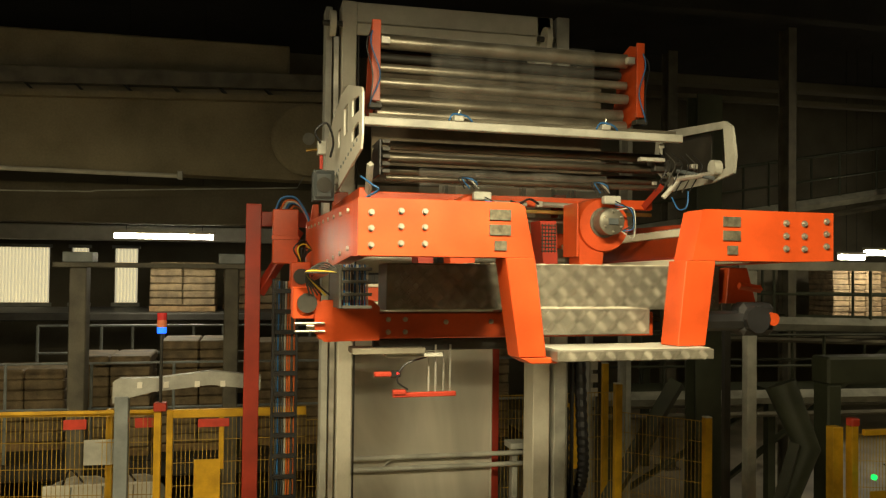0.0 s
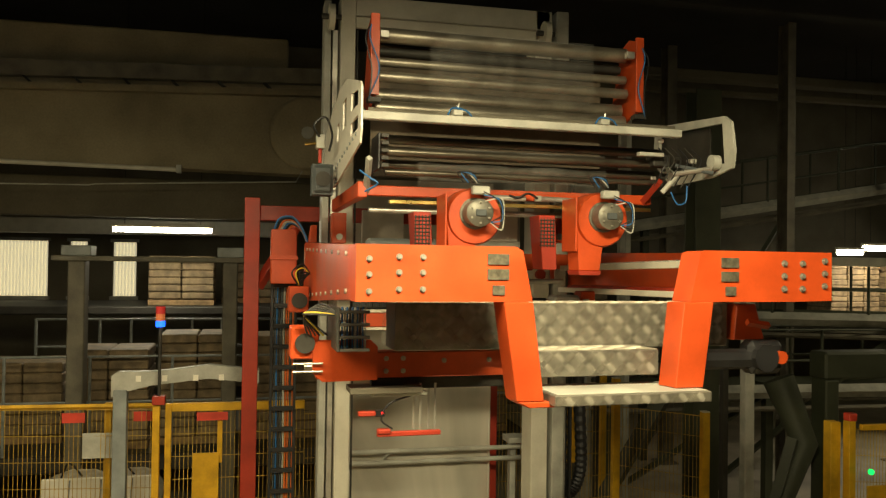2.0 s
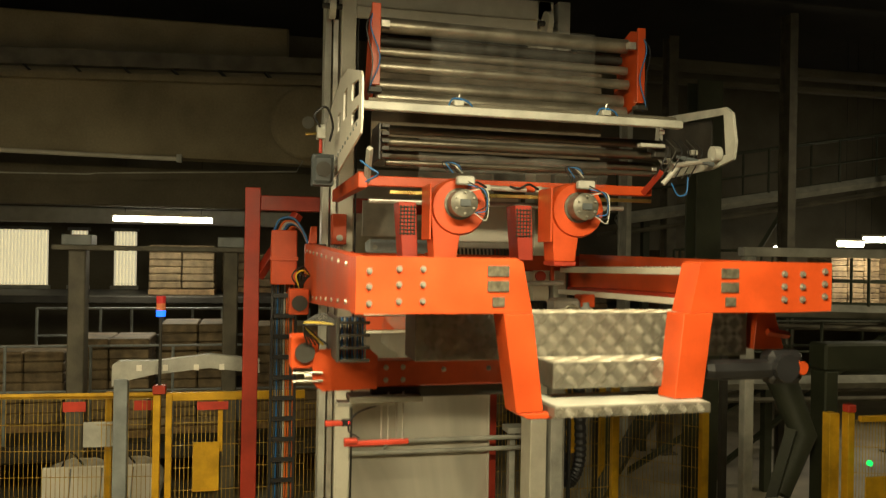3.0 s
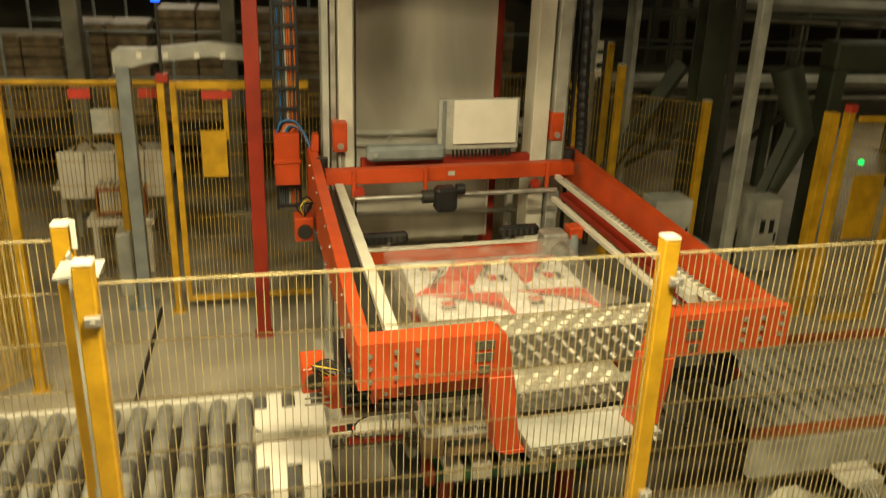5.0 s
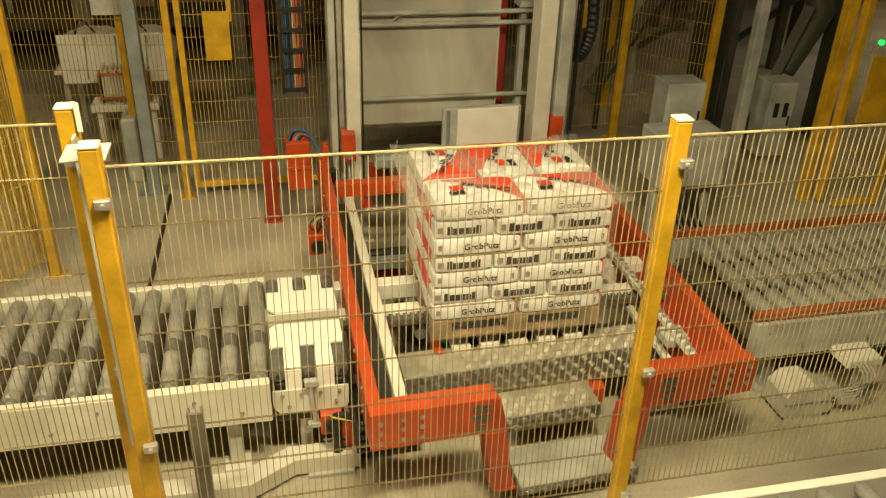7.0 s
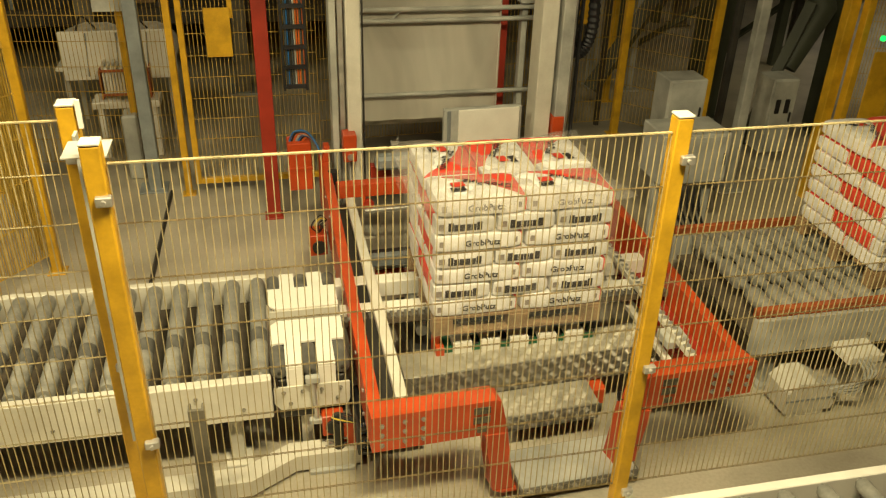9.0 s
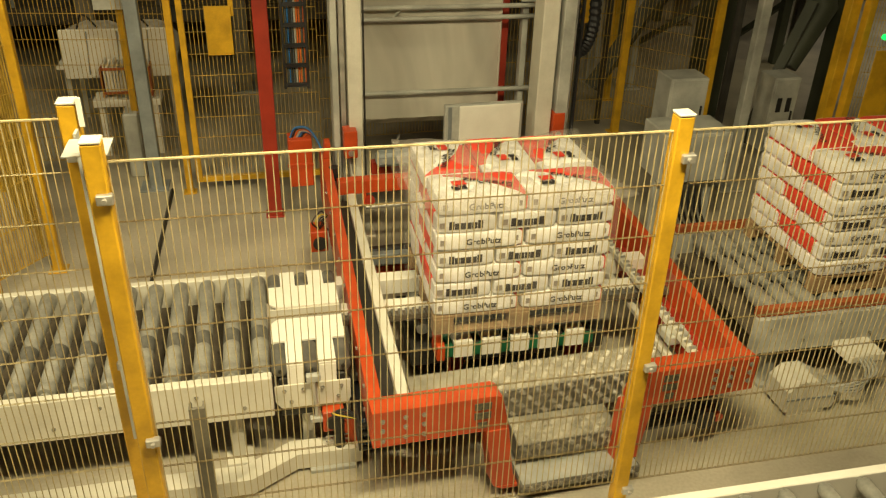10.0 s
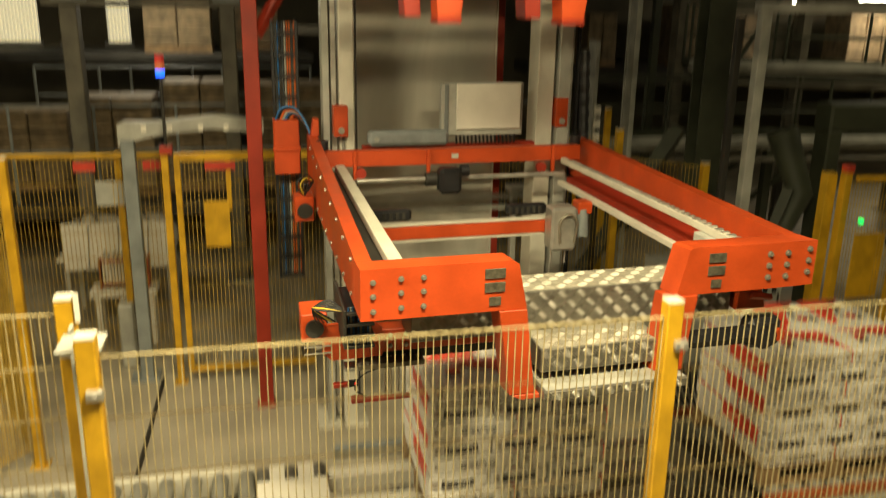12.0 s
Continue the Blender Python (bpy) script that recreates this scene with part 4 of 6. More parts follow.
# ---- the film feeding head above the load ----
def film_head():
    c = thing("film_feeder", (1.7, 6.0, 4.4), "film feeding unit with steel rollers between white side plates", "film feeder")
    yz = lambda x: (lambda y, z: (x, y, z))
    outer = [(4.78, 4.62), (4.74, 4.70), (4.75, 4.94), (4.80, 4.98), (5.5, 5.14), (5.95, 5.16), (6.4, 5.10), (7.05, 5.0), (7.3, 4.6), (6.95, 4.48), (6.1, 4.50)]
    holes = [[(4.88, 4.72), (5.25, 4.72), (5.25, 4.80), (4.88, 4.80)], [(4.88, 4.86), (5.25, 4.88), (5.25, 4.99), (4.88, 4.95)], [(5.5, 4.83), (5.72, 4.83), (5.72, 5.02), (5.5, 5.02)], [(5.9, 4.8), (6.1, 4.8), (6.1, 4.92), (5.9, 4.92)]]
    sp = part("side_plate", plate([outer] + holes, yz(0.595), (0.012, 0, 0)), WHITE, c, "white cut-out side plate")
    bm = bmesh.new()
    for i in range(11):
        y = 4.95 + i * 0.15
        z = 4.655 - (y - 4.8) * 0.062 + 0.05
        pipe([(0.595, y, z), (0.588, y, z)], 0.011, 8, bm)
    part("rivet_row", bm, GREY, sp, kind="stuff")
    outer2 = [(4.70, 4.57), (4.68, 4.68), (4.72, 4.87), (4.80, 4.92), (5.60, 4.98), (5.75, 4.95), (5.78, 4.72), (5.5, 4.52), (4.95, 4.53)]
    hole2 = [[(4.79, 4.61), (5.4, 4.57), (5.68, 4.74), (5.68, 4.92), (4.82, 4.875)]]
    sp = part("side_plate", plate([outer2] + hole2, yz(2.99), (0.02, 0, 0)), LIGHTGREY, c, "pale grey looped side plate")
    part("belt_wheel", pipe([(2.93, 4.86, 4.62), (2.985, 4.86, 4.62)], 0.05, 18), LIGHTGREY, sp, smooth=True)
    part("backing", plate([[(5.05, 4.6), (5.75, 4.7), (5.75, 4.93), (5.05, 4.88)]], yz(3.04), (0.012, 0, 0)), DARKSTEEL, sp)
    part("front_bar", box(0.62, 2.72, 4.86, 4.92, 4.775, 4.825, 0.005), LIGHTGREY, c, "cream square front bar")
    part("front_rod", pipe([(0.66, 4.93, 4.845), (2.70, 4.93, 4.845)], 0.012, 8), CHROME, c)
    for x in (1.20, 2.17):
        v = part("valve", box(x - 0.03, x + 0.03, 4.85, 4.92, 4.826, 4.86, 0.004), LIGHTGREY, c)
        part("stem", pipe([(x, 4.88, 4.86), (x + 0.01, 4.88, 4.90)], 0.008, 8), STEEL, v)
        part("hose", pipe(bend([(x - 0.06, 4.88, 4.83), (x - 0.03, 4.87, 4.87), (x + 0.05, 4.87, 4.86), (x + 0.09, 4.88, 4.83)]), 0.006, 6), BLUE, v)
    # The lower rollers take the darker roller colour.
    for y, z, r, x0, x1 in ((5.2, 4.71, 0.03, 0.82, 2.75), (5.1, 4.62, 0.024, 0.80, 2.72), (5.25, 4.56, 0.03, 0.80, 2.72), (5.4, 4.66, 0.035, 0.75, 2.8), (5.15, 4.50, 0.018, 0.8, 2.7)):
        part("roller", pipe([(x0, y, z), (x1, y, z)], r, 18), DARKROLL, c, smooth=True)
    for y, z, r, m in ((5.6, 5.475, 0.052, CHROME), (5.7, 5.39, 0.03, DARKSTEEL), (5.6, 5.295, 0.03, CHROME), (5.58, 5.19, 0.036, CHROME), (5.68, 5.08, 0.05, CHROME), (5.62, 4.985, 0.05, CHROME)):
        part("roller", pipe([(0.80, y, z), (2.66, y, z)], r, 20), m, c, smooth=True)
    part("back_panel", box(0.82, 2.62, 5.95, 5.97, 4.55, 5.5, 0.002), BROWNPAN, c)
    part("top_tie", box(0.80, 2.66, 5.73, 5.77, 5.52, 5.56, 0.004), RED, c)
    for x, s in ((0.765, 1), (2.70, -1)):
        b = part("end_bracket", plate([[(5.48, 5.05), (5.50, 5.56), (5.62, 5.60), (5.75, 5.56), (5.95, 5.05), (5.75, 4.98)]], yz(x), (0.022, 0, 0)), RED, c, "red tapering end bracket")
        part("end_flange", box(x - 0.02, x + 0.04, 5.455, 5.478, 5.04, 5.58, 0.003), RED, b)
        for k in range(2):
            part("hose", pipe(bend([(x - s * 0.02, 5.44, 5.5), (x - s * (0.03 + 0.03 * k), 5.42, 5.4), (x + s * (0.03 - 0.05 * k), 5.40, 5.2), (x - s * 0.03, 5.42, 5.02), (x - s * 0.01, 5.44, 4.98)]), 0.005, 6), (BLUE, BLACK)[k], b)
        part("sensor", box(x + s * 0.04, x + s * 0.1, 5.44, 5.49, 5.42, 5.47, 0.004), STEEL, b)
        part("foot", box(x - 0.04, x + 0.05, 5.42, 5.50, 4.985, 5.02, 0.004), DARKSTEEL, b)
    # film lying over the rollers
    bm = bmesh.new()
    path = [(5.565, 5.53), (5.545, 5.47), (5.56, 5.36), (5.565, 5.26), (5.54, 5.18), (5.6, 5.09)]
    rows = [[bm.verts.new((1.17 + 1.22 * i / 12, y + 0.004 * math.sin(i * 2.1), z)) for i in range(13)] for y, z in path]
    for a, b in zip(rows, rows[1:]):
        for i in range(12):
            bm.faces.new((a[i], a[i + 1], b[i + 1], b[i]))
    part("film", bm, HEADFILM, c, "clear film over the rollers", smooth=True)
    bm = bmesh.new()
    path = [(5.2, 4.67), (5.18, 4.55), (5.16, 4.46), (5.22, 4.40)]
    rows = [[bm.verts.new((1.02 + 1.3 * i / 14, y + 0.012 * math.sin(i * 1.3 + y * 30), z)) for i in range(15)] for y, z in path]
    for a, b in zip(rows, rows[1:]):
        for i in range(14):
            bm.faces.new((a[i], a[i + 1], b[i + 1], b[i]))
    part("film", bm, HEADFILM, c, "clear film hanging below the rollers", smooth=True)
    # lower red beam with its brass bar and pneumatic cylinders
    part("red_beam", box(0.70, 2.72, 5.28, 5.36, 4.36, 4.425, 0.005), RED, c)
    part("red_beam", box(0.64, 0.70, 5.2, 6.9, 4.34, 4.44, 0.005), RED, c)
    part("brass_bar", box(0.85, 2.70, 5.25, 5.275, 4.31, 4.335, 0.003), BRASS, c)
    for x in (1.50, 1.86):
        cy = part("air_cylinder", pipe([(x, 5.22, 4.37), (x + 0.26, 5.22, 4.365)], 0.018, 12), STEEL, c, smooth=True)
        part("fitting", box(x - 0.03, x + 0.01, 5.20, 5.24, 4.35, 4.39, 0.004), LIGHTGREY, cy)
        part("cable", pipe(bend([(x - 0.02, 5.2, 4.37), (x - 0.09, 5.19, 4.40), (x - 0.16, 5.19, 4.37), (x - 0.22, 5.2, 4.385)]), 0.008, 6), BLACK, cy)
    part("pipe_run", pipe([(0.75, 5.5, 4.28), (2.6, 5.5, 4.28)], 0.02, 10), STEEL, c, smooth=True)
    # knife and clamp block at the far end
    k = part("cutter_block", box(2.60, 2.72, 5.02, 5.14, 4.60, 4.68, 0.006), DARKSTEEL, c)
    part("plate", box(2.46, 2.64, 4.95, 5.0, 4.655, 4.68, 0.003), LIGHTGREY, k)
    part("arm", pipe([(2.72, 4.95, 4.60), (2.95, 4.86, 4.55)], 0.014, 8), MOTORGREY, k)
    part("arm", pipe([(2.70, 4.95, 4.54), (2.97, 4.86, 4.585)], 0.018, 8), STEEL, k)
    for i in range(9):
        x, y, z = random.uniform(2.56, 2.92), random.uniform(4.92, 5.2), random.uniform(4.50, 4.76)
        w = random.uniform(0.015, 0.04)
        part("fitting", box(x, x + w * 1.4, y, y + w, z, z + w, 0.003), random.choice((STEEL, DARKSTEEL, MOTORGREY, DARKSTEEL)), k)
    for i in range(6):
        x = 2.58 + i * 0.05
        part("hose", pipe(bend([(x, 4.98, 4.46), (x + 0.03, 4.92, 4.56), (x + 0.07, 4.93, 4.64), (x + 0.04, 5.0, 4.72)]), 0.004, 6), (BLACK, DARKSTEEL, BLACK)[i % 3], k)
    k = part("end_arm", strut((2.66, 5.05, 4.50), (2.66, 5.3, 4.38), 0.04), DARKRED, c)
    part("clevis", pipe([(2.64, 4.98, 4.42), (2.74, 4.95, 4.54)], 0.018, 10), LIGHTGREY, k)
    part("hose", pipe(bend([(2.66, 4.9, 4.42), (2.70, 4.88, 4.34), (2.76, 4.88, 4.36), (2.77, 4.88, 4.46)]), 0.005, 6), BLUE, k)
    k = part("chain_guide", box(0.735, 0.75, 5.0, 5.3, 4.50, 4.72, 0.004), BLACK, c)
    for i in range(5):
        part("link", box(0.752, 0.80, 4.98, 5.06, 4.51 + i * 0.045, 4.535 + i * 0.045, 0.003), DARKSTEEL, k)
    part("end_arm", strut((0.68, 4.98, 4.56), (0.70, 5.25, 4.38), 0.03), LIGHTGREY, c)
    part("hose", pipe(bend([(0.62, 4.95, 4.48), (0.68, 4.9, 4.43), (0.72, 4.9, 4.40), (0.66, 5.0, 4.36)]), 0.006, 6), BLUE, c)
    # drive motor outside the side plate
    m = part("motor", box(0.42, 0.56, 6.0, 6.25, 4.42, 4.62, 0.02), MOTORGREY, c, "grey finned drive motor")
    for i in range(6):
        part("fin", box(0.415, 0.565, 6.02 + i * 0.035, 6.035 + i * 0.035, 4.41, 4.63, 0.002), MOTORGREY, m)
    part("grille", pipe([(0.49, 6.0, 4.52), (0.49, 5.985, 4.52)], 0.055, 18), DARKSTEEL, m)
    part("shaft", pipe([(0.56, 6.1, 4.56), (0.60, 6.1, 4.56)], 0.03, 10), STEEL, m)
    v = part("valve_block", box(0.44, 0.50, 6.0, 6.1, 4.74, 4.84, 0.005), LIGHTGREY, c)
    part("stem", pipe([(0.47, 6.05, 4.64), (0.47, 6.05, 4.74)], 0.012, 8), REDINK, v)
    part("hose", pipe(bend([(0.46, 6.0, 4.82), (0.42, 5.98, 4.90), (0.50, 5.98, 4.96), (0.55, 6.0, 4.84), (0.53, 6.0, 4.72)]), 0.009, 6), BLACK, v)
    part("tap", pipe([(0.36, 6.05, 4.77), (0.44, 6.05, 4.78)], 0.012, 8), BRASS, v)
    skew(c, 0.04)


film_head()


def blower(x):
    """A red snail-shell blower with a motor and a nozzle down to the film edge."""
    c = thing("hot_air_blower", (x, 5.000, 4.225), "red snail-shell blower with grey motor and nozzle", "blower", "film blowers")
    sh = pipe([(x, 4.920, 4.225), (x, 4.950, 4.225), (x, 5.130, 4.225), (x, 5.160, 4.225)], [0.165, 0.177, 0.177, 0.165], 36)
    part("housing", sh, RED, c, smooth=True)
    part("nozzle", prism((x - 0.175, x + 0.03, 4.21), (x - 0.15, x - 0.01, 3.90), 4.940, 5.120), RED, c)
    part("nozzle_tip", prism((x - 0.158, x - 0.002, 3.899), (x - 0.15, x - 0.01, 3.87), 4.930, 5.130), DARKRED, c)
    g = part("intake_housing", prism((x - 0.33, x - 0.215, 4.26), (x - 0.30, x - 0.20, 3.90), 5.20, 5.40), DARKRED, c, "dull red intake housing")
    bm = bmesh.new()
    for i in range(5):
        pipe([(x - 0.315 + i * 0.022, 5.196, 4.05), (x - 0.315 + i * 0.022, 5.196, 4.24)], 0.004, 4, bm)
    for i in range(8):
        pipe([(x - 0.325, 5.194, 4.06 + i * 0.024), (x - 0.22, 5.194, 4.06 + i * 0.024)], 0.004, 4, bm)
    part("grille", bm, DARKSTEEL, g, "dark grille", kind="stuff")
    part("flange", box(x - 0.192, x - 0.18, 4.90, 5.14, 4.02, 4.36, 0.003), RED, c)
    m = part("motor", pipe([(x + 0.0, 4.920, 4.242), (x, 4.800, 4.242), (x, 4.790, 4.242)], [0.084, 0.084, 0.070], 24), ZINC, c, "grey motor with type plate", smooth=True)
    part("type_plate", box(x - 0.03, x + 0.035, 4.778, 4.789, 4.222, 4.262, 0.002), MOTORGREY, m)
    bolts(m, [(x + 0.062 * math.cos(a), 4.789, 4.242 + 0.062 * math.sin(a)) for a in (0.5, 1.57, 2.64, 3.67, 4.71, 5.76)], 0.006)
    part("ring", pipe([(x, 4.930, 4.242), (x, 4.910, 4.242)], 0.098, 24), ZINC, m, smooth=True)
    j = part("junction_box", box(x - 0.04, x + 0.07, 4.820, 4.880, 4.353, 4.405, 0.008), LIGHTGREY, c)
    for k, mt in enumerate((BLACK, BLUE, BLACK, LIGHTGREY)):
        part("cable", pipe(bend([(x - 0.10 + 0.03 * k, 4.820, 4.420), (x - 0.14 + 0.02 * k, 4.800, 4.480), (x - 0.05, 4.780, 4.475 - 0.01 * k), (x - 0.02, 4.800, 4.420)]), 0.004, 6), mt, j)
        part("cable", pipe(bend([(x + 0.02, 4.800, 4.370 - 0.02 * k), (x + 0.10 + 0.01 * k, 4.770, 4.319), (x + 0.13, 4.770, 4.234 - 0.03 * k), (x + 0.06, 4.790, 4.183)]), 0.004, 6), mt, j)
    return c


BLOWERS = [blower(1.335), blower(2.18)]

# ---- the lifting carriage ----
def carriage():
    c = thing("lifting_carriage", (0, 0, 0), "red lifting frame with aluminium tread steps", "machine carriage")
    # front beams, legs and arms; top of the front beam is height 0
    b = part("front_beam", plate([[(0.45, -0.256), (0.45, 0.0), (1.20, 0.0), (1.235, -0.02), (1.285, -0.256)]], lambda x, z: (x, 3.75, z), (0, 0.14, 0)), RED, c)
    for z in (-0.055, -0.125, -0.20):
        bolts(b, [(0.51, 3.75, z - 0.01), (0.645, 3.75, z), (0.755, 3.75, z)], 0.012)
    for z0, z1, x0, x1 in ((-0.085, -0.035, 1.06, 1.165), (-0.155, -0.105, 1.06, 1.165), (-0.225, -0.18, 1.085, 1.145)):
        part("type_plate", box(x0, x1, 3.742, 3.749, z0, z1, 0.001), PLATE, b, "grey metal type plate")
    b = part("front_beam", plate([[(2.12, -0.256), (2.175, -0.01), (2.20, 0.0), (2.95, 0.0), (2.95, -0.25), (2.7, -0.256)]], lambda x, z: (x, 3.75, z), (0, 0.14, 0)), RED, c)
    for z in (-0.06, -0.125, -0.19):
        bolts(b, [(2.66, 3.75, z), (2.77, 3.75, z), (2.905, 3.75, z + 0.015)], 0.014)
    for z0, z1, x0, x1 in ((-0.085, -0.035, 2.29, 2.39), (-0.155, -0.105, 2.29, 2.39), (-0.225, -0.18, 2.315, 2.375)):
        part("type_plate", box(x0, x1, 3.742, 3.749, z0, z1, 0.001), PLATE, b, "grey metal type plate")
    part("leg", prism((1.14, 1.285, -0.258), (1.21, 1.345, -0.72), 3.74, 3.87), RED, c)
    part("leg", prism((2.08, 2.245, -0.258), (2.035, 2.19, -0.679), 3.74, 3.87), RED, c)
    part("leg_foot", prism((1.215, 1.42, -0.722), (1.27, 1.40, -0.75), 3.735, 3.87), RED, c)
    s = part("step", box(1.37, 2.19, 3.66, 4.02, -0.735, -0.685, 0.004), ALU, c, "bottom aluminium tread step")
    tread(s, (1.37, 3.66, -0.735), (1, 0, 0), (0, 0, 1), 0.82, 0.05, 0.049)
    # Lamp reflection on the bottom step, put into a pale sheet.
    part("step_top", box(1.385, 2.175, 3.675, 4.01, -0.684, -0.680, 0.001), LIGHTGREY, s, "pale step surface with lamp sheen painted in")
    a = part("side_arm", plate([[(3.892, -0.25), (7.4, -0.36), (7.4, 0.14), (7.2, 0.15), (3.892, 0.0)]], lambda y, z: (0.45, y, z), (0.08, 0, 0)), RED, c)
    for i in range(9):
        y = 4.05 + i * 0.36
        part("bolt", pipe([(0.45, y, -0.04 + (y - 3.9) * 0.04), (0.438, y, -0.04 + (y - 3.9) * 0.04)], 0.013, 8), STEEL, a)
        part("bolt", pipe([(0.45, y, -0.21 - (y - 3.9) * 0.03), (0.438, y, -0.21 - (y - 3.9) * 0.03)], 0.013, 8), STEEL, a)
    part("side_arm", plate([[(3.892, -0.25), (7.2, -0.27), (7.2, 0.10), (3.892, 0.0)]], lambda y, z: (2.87, y, z), (0.08, 0, 0)), RED, c)
    part("linear_rail", box(0.63, 0.705, 3.90, 6.72, -0.085, -0.03, 0.004), CREAM, c, "cream linear rail")
    part("rail_holder", box(0.53, 0.64, 3.92, 6.70, -0.12, -0.086, 0.003), DARKSTEEL, c)
    part("linear_rail", box(2.60, 2.65, 3.90, 6.72, -0.075, -0.03, 0.004), CREAM, c, "cream linear rail")
    part("linear_rail", box(2.56, 2.61, 3.95, 6.66, -0.26, -0.22, 0.004), CREAM, c, "cream linear rail")
    part("rail_holder", box(2.66, 2.86, 3.92, 6.70, -0.25, -0.20, 0.003), DARKRED, c)
    part("rail_slide", box(2.55, 2.72, 4.15, 4.32, -0.14, -0.076, 0.006), LIGHTGREY, c)
    for i in range(40):
        y = 3.95 + i * 0.066
        part("belt_tooth", box(2.601, 2.649, y, y + 0.03, -0.030, -0.022, 0), STEEL, c)
    # rear cross beams
    rb = part("rear_beam", box(0.56, 2.80, 6.76, 6.87, -0.06, 0.07, 0.005), RED, c)
    for x in (0.78, 1.40, 2.52):
        part("lug", box(x, x + 0.03, 6.72, 6.758, -0.16, 0.08, 0.004), RED, rb)
    for x in (0.84, 2.42):
        part("ring", pipe([(x, 6.74, -0.11), (x, 6.70, -0.11)], 0.045, 16), DARKRED, rb)
    part("plate", box(1.62, 1.68, 6.752, 6.759, -0.01, 0.03, 0.001), LIGHTGREY, rb)
    part("rear_beam", box(0.92, 2.52, 7.18, 7.28, -0.07, 0.05, 0.005), DARKRED, c)
    part("cross_shaft", pipe([(0.80, 6.70, -0.17), (2.62, 6.70, -0.17)], 0.022, 12), STEEL, c, smooth=True)
    m = part("shaft_motor", box(1.47, 1.66, 6.52, 6.68, -0.28, -0.06, 0.03), BLACK, c, "black shaft motor")
    part("body", pipe([(1.66, 6.6, -0.09), (1.73, 6.6, -0.09)], 0.05, 16), BLACK, m, smooth=True)
    part("coupling", pipe([(1.38, 6.68, -0.17), (1.47, 6.68, -0.17)], 0.06, 16), DARKSTEEL, m, smooth=True)
    for x0, x1, z0, z1 in ((0.665, 0.785, 0.146, 0.41), (2.68, 2.795, 0.19, 0.455)):
        k = part("guide_shoe", box(x0, x1, 7.10, 7.28, z0, z1, 0.006), RED, c)
        part("roller", pipe([((x0 + x1) / 2, 7.10, z0 + 0.055), ((x0 + x1) / 2, 7.075, z0 + 0.055)], 0.028, 14), STEEL, k, smooth=True)
        part("rod", pipe([((x0 + x1) / 2 + 0.03, 7.2, -0.05), ((x0 + x1) / 2 + 0.03, 7.2, z0)], 0.014, 8), STEEL, k)
    for x in (0.55, 2.82):
        part("corner_buffer", pipe([(x, 6.95, 0.02), (x, 6.95, 0.14)], 0.05, 14), BLACK, c, smooth=True)
    part("arm_head", prism((0.47, 0.54, 0.15), (0.49, 0.54, 0.30), 7.14, 7.26), RED, c)
    q = part("control_box", box(1.60, 2.36, 7.10, 7.17, 0.13, 0.60, 0.01), LIGHTGREY, c, "pale grey control box")
    part("door", box(1.735, 2.325, 7.07, 7.098, 0.19, 0.595, 0.006), WHITE, q)
    for i in range(16):
        x = 1.74 + i * 0.036
        part("cable_gland", pipe([(x, 7.1, 0.13), (x + 0.012, 7.12, 0.06)], 0.010, 6), BLACK, q)
    part("hinge_strip", box(1.63, 1.665, 7.085, 7.098, 0.14, 0.59, 0.003), GREY, q)
    q = part("valve_box", box(0.95, 1.66, 7.02, 7.17, 0.062, 0.195, 0.03), GREY, c, "grey rounded valve box")
    part("button", pipe([(1.02, 7.02, 0.125), (1.02, 7.012, 0.125)], 0.022, 12), LIGHTGREY, q)
    # red terminal box with its hoses
    q = part("terminal_box", box(0.165, 0.385, 7.34, 7.56, -0.21, 0.27, 0.008), RED, c, "red terminal box")
    part("rib", box(0.155, 0.395, 7.325, 7.339, 0.0, 0.035, 0.003), RED, q)
    for k, mt in enumerate((BLUE, BLACK, ORANGE, LIGHTGREY, BLUE, BLACK, ORANGE)):
        d = 0.02 * k
        part("hose", pipe(bend([(0.19 + d, 7.42, 0.27), (0.24 + d, 7.40, 0.37 - d * 0.5), (0.36 + d * 0.6, 7.36, 0.37 - d), (0.46 + d * 0.3, 7.3, 0.20 - d), (0.49, 7.22, 0.02)]), 0.010, 6), mt, q)
    # outside of the left arm: drive box, wiring
    q = part("side_drive", box(0.28, 0.43, 6.4, 6.6, -0.42, -0.22, 0.008), RED, c, "red side drive box")
    part("wheel", pipe([(0.36, 6.4, -0.33), (0.36, 6.38, -0.33)], 0.06, 16), DARKSTEEL, q)
    for k in range(5):
        part("cable", pipe(bend([(0.36, 6.45, -0.22), (0.30 + 0.03 * k, 6.4, -0.12), (0.38, 6.45, -0.05 - 0.03 * k), (0.44, 6.5, -0.12)]), 0.006, 6), (BLACK, YELLOWCABLE, BLACK, BLACK, BLACK)[k], q)
    q = part("end_bracket", box(0.20, 0.34, 4.28, 4.5, -0.56, -0.40, 0.006), RED, c)
    part("eye", pipe([(0.27, 4.28, -0.48), (0.27, 4.26, -0.48)], 0.05, 16), DARKSTEEL, q)
    part("stub", pipe([(0.27, 4.3, -0.60), (0.34, 4.3, -0.60)], 0.014, 8), BOLT, q)
    # open cable tray at the front corner
    q = part("cable_basket", box(0.40, 0.415, 4.0, 4.5, -0.50, -0.29, 0.003), DARKSTEEL, c, "open basket with coloured hoses")
    for i in range(4):
        part("shelf", box(0.416, 0.56, 4.0, 4.02, -0.50 + i * 0.06, -0.485 + i * 0.06, 0.002), DARKSTEEL, q)
        part("link", box(0.416, 0.56, 4.03, 4.45, -0.50 + i * 0.06, -0.492 + i * 0.06, 0.002), BLACK, q)
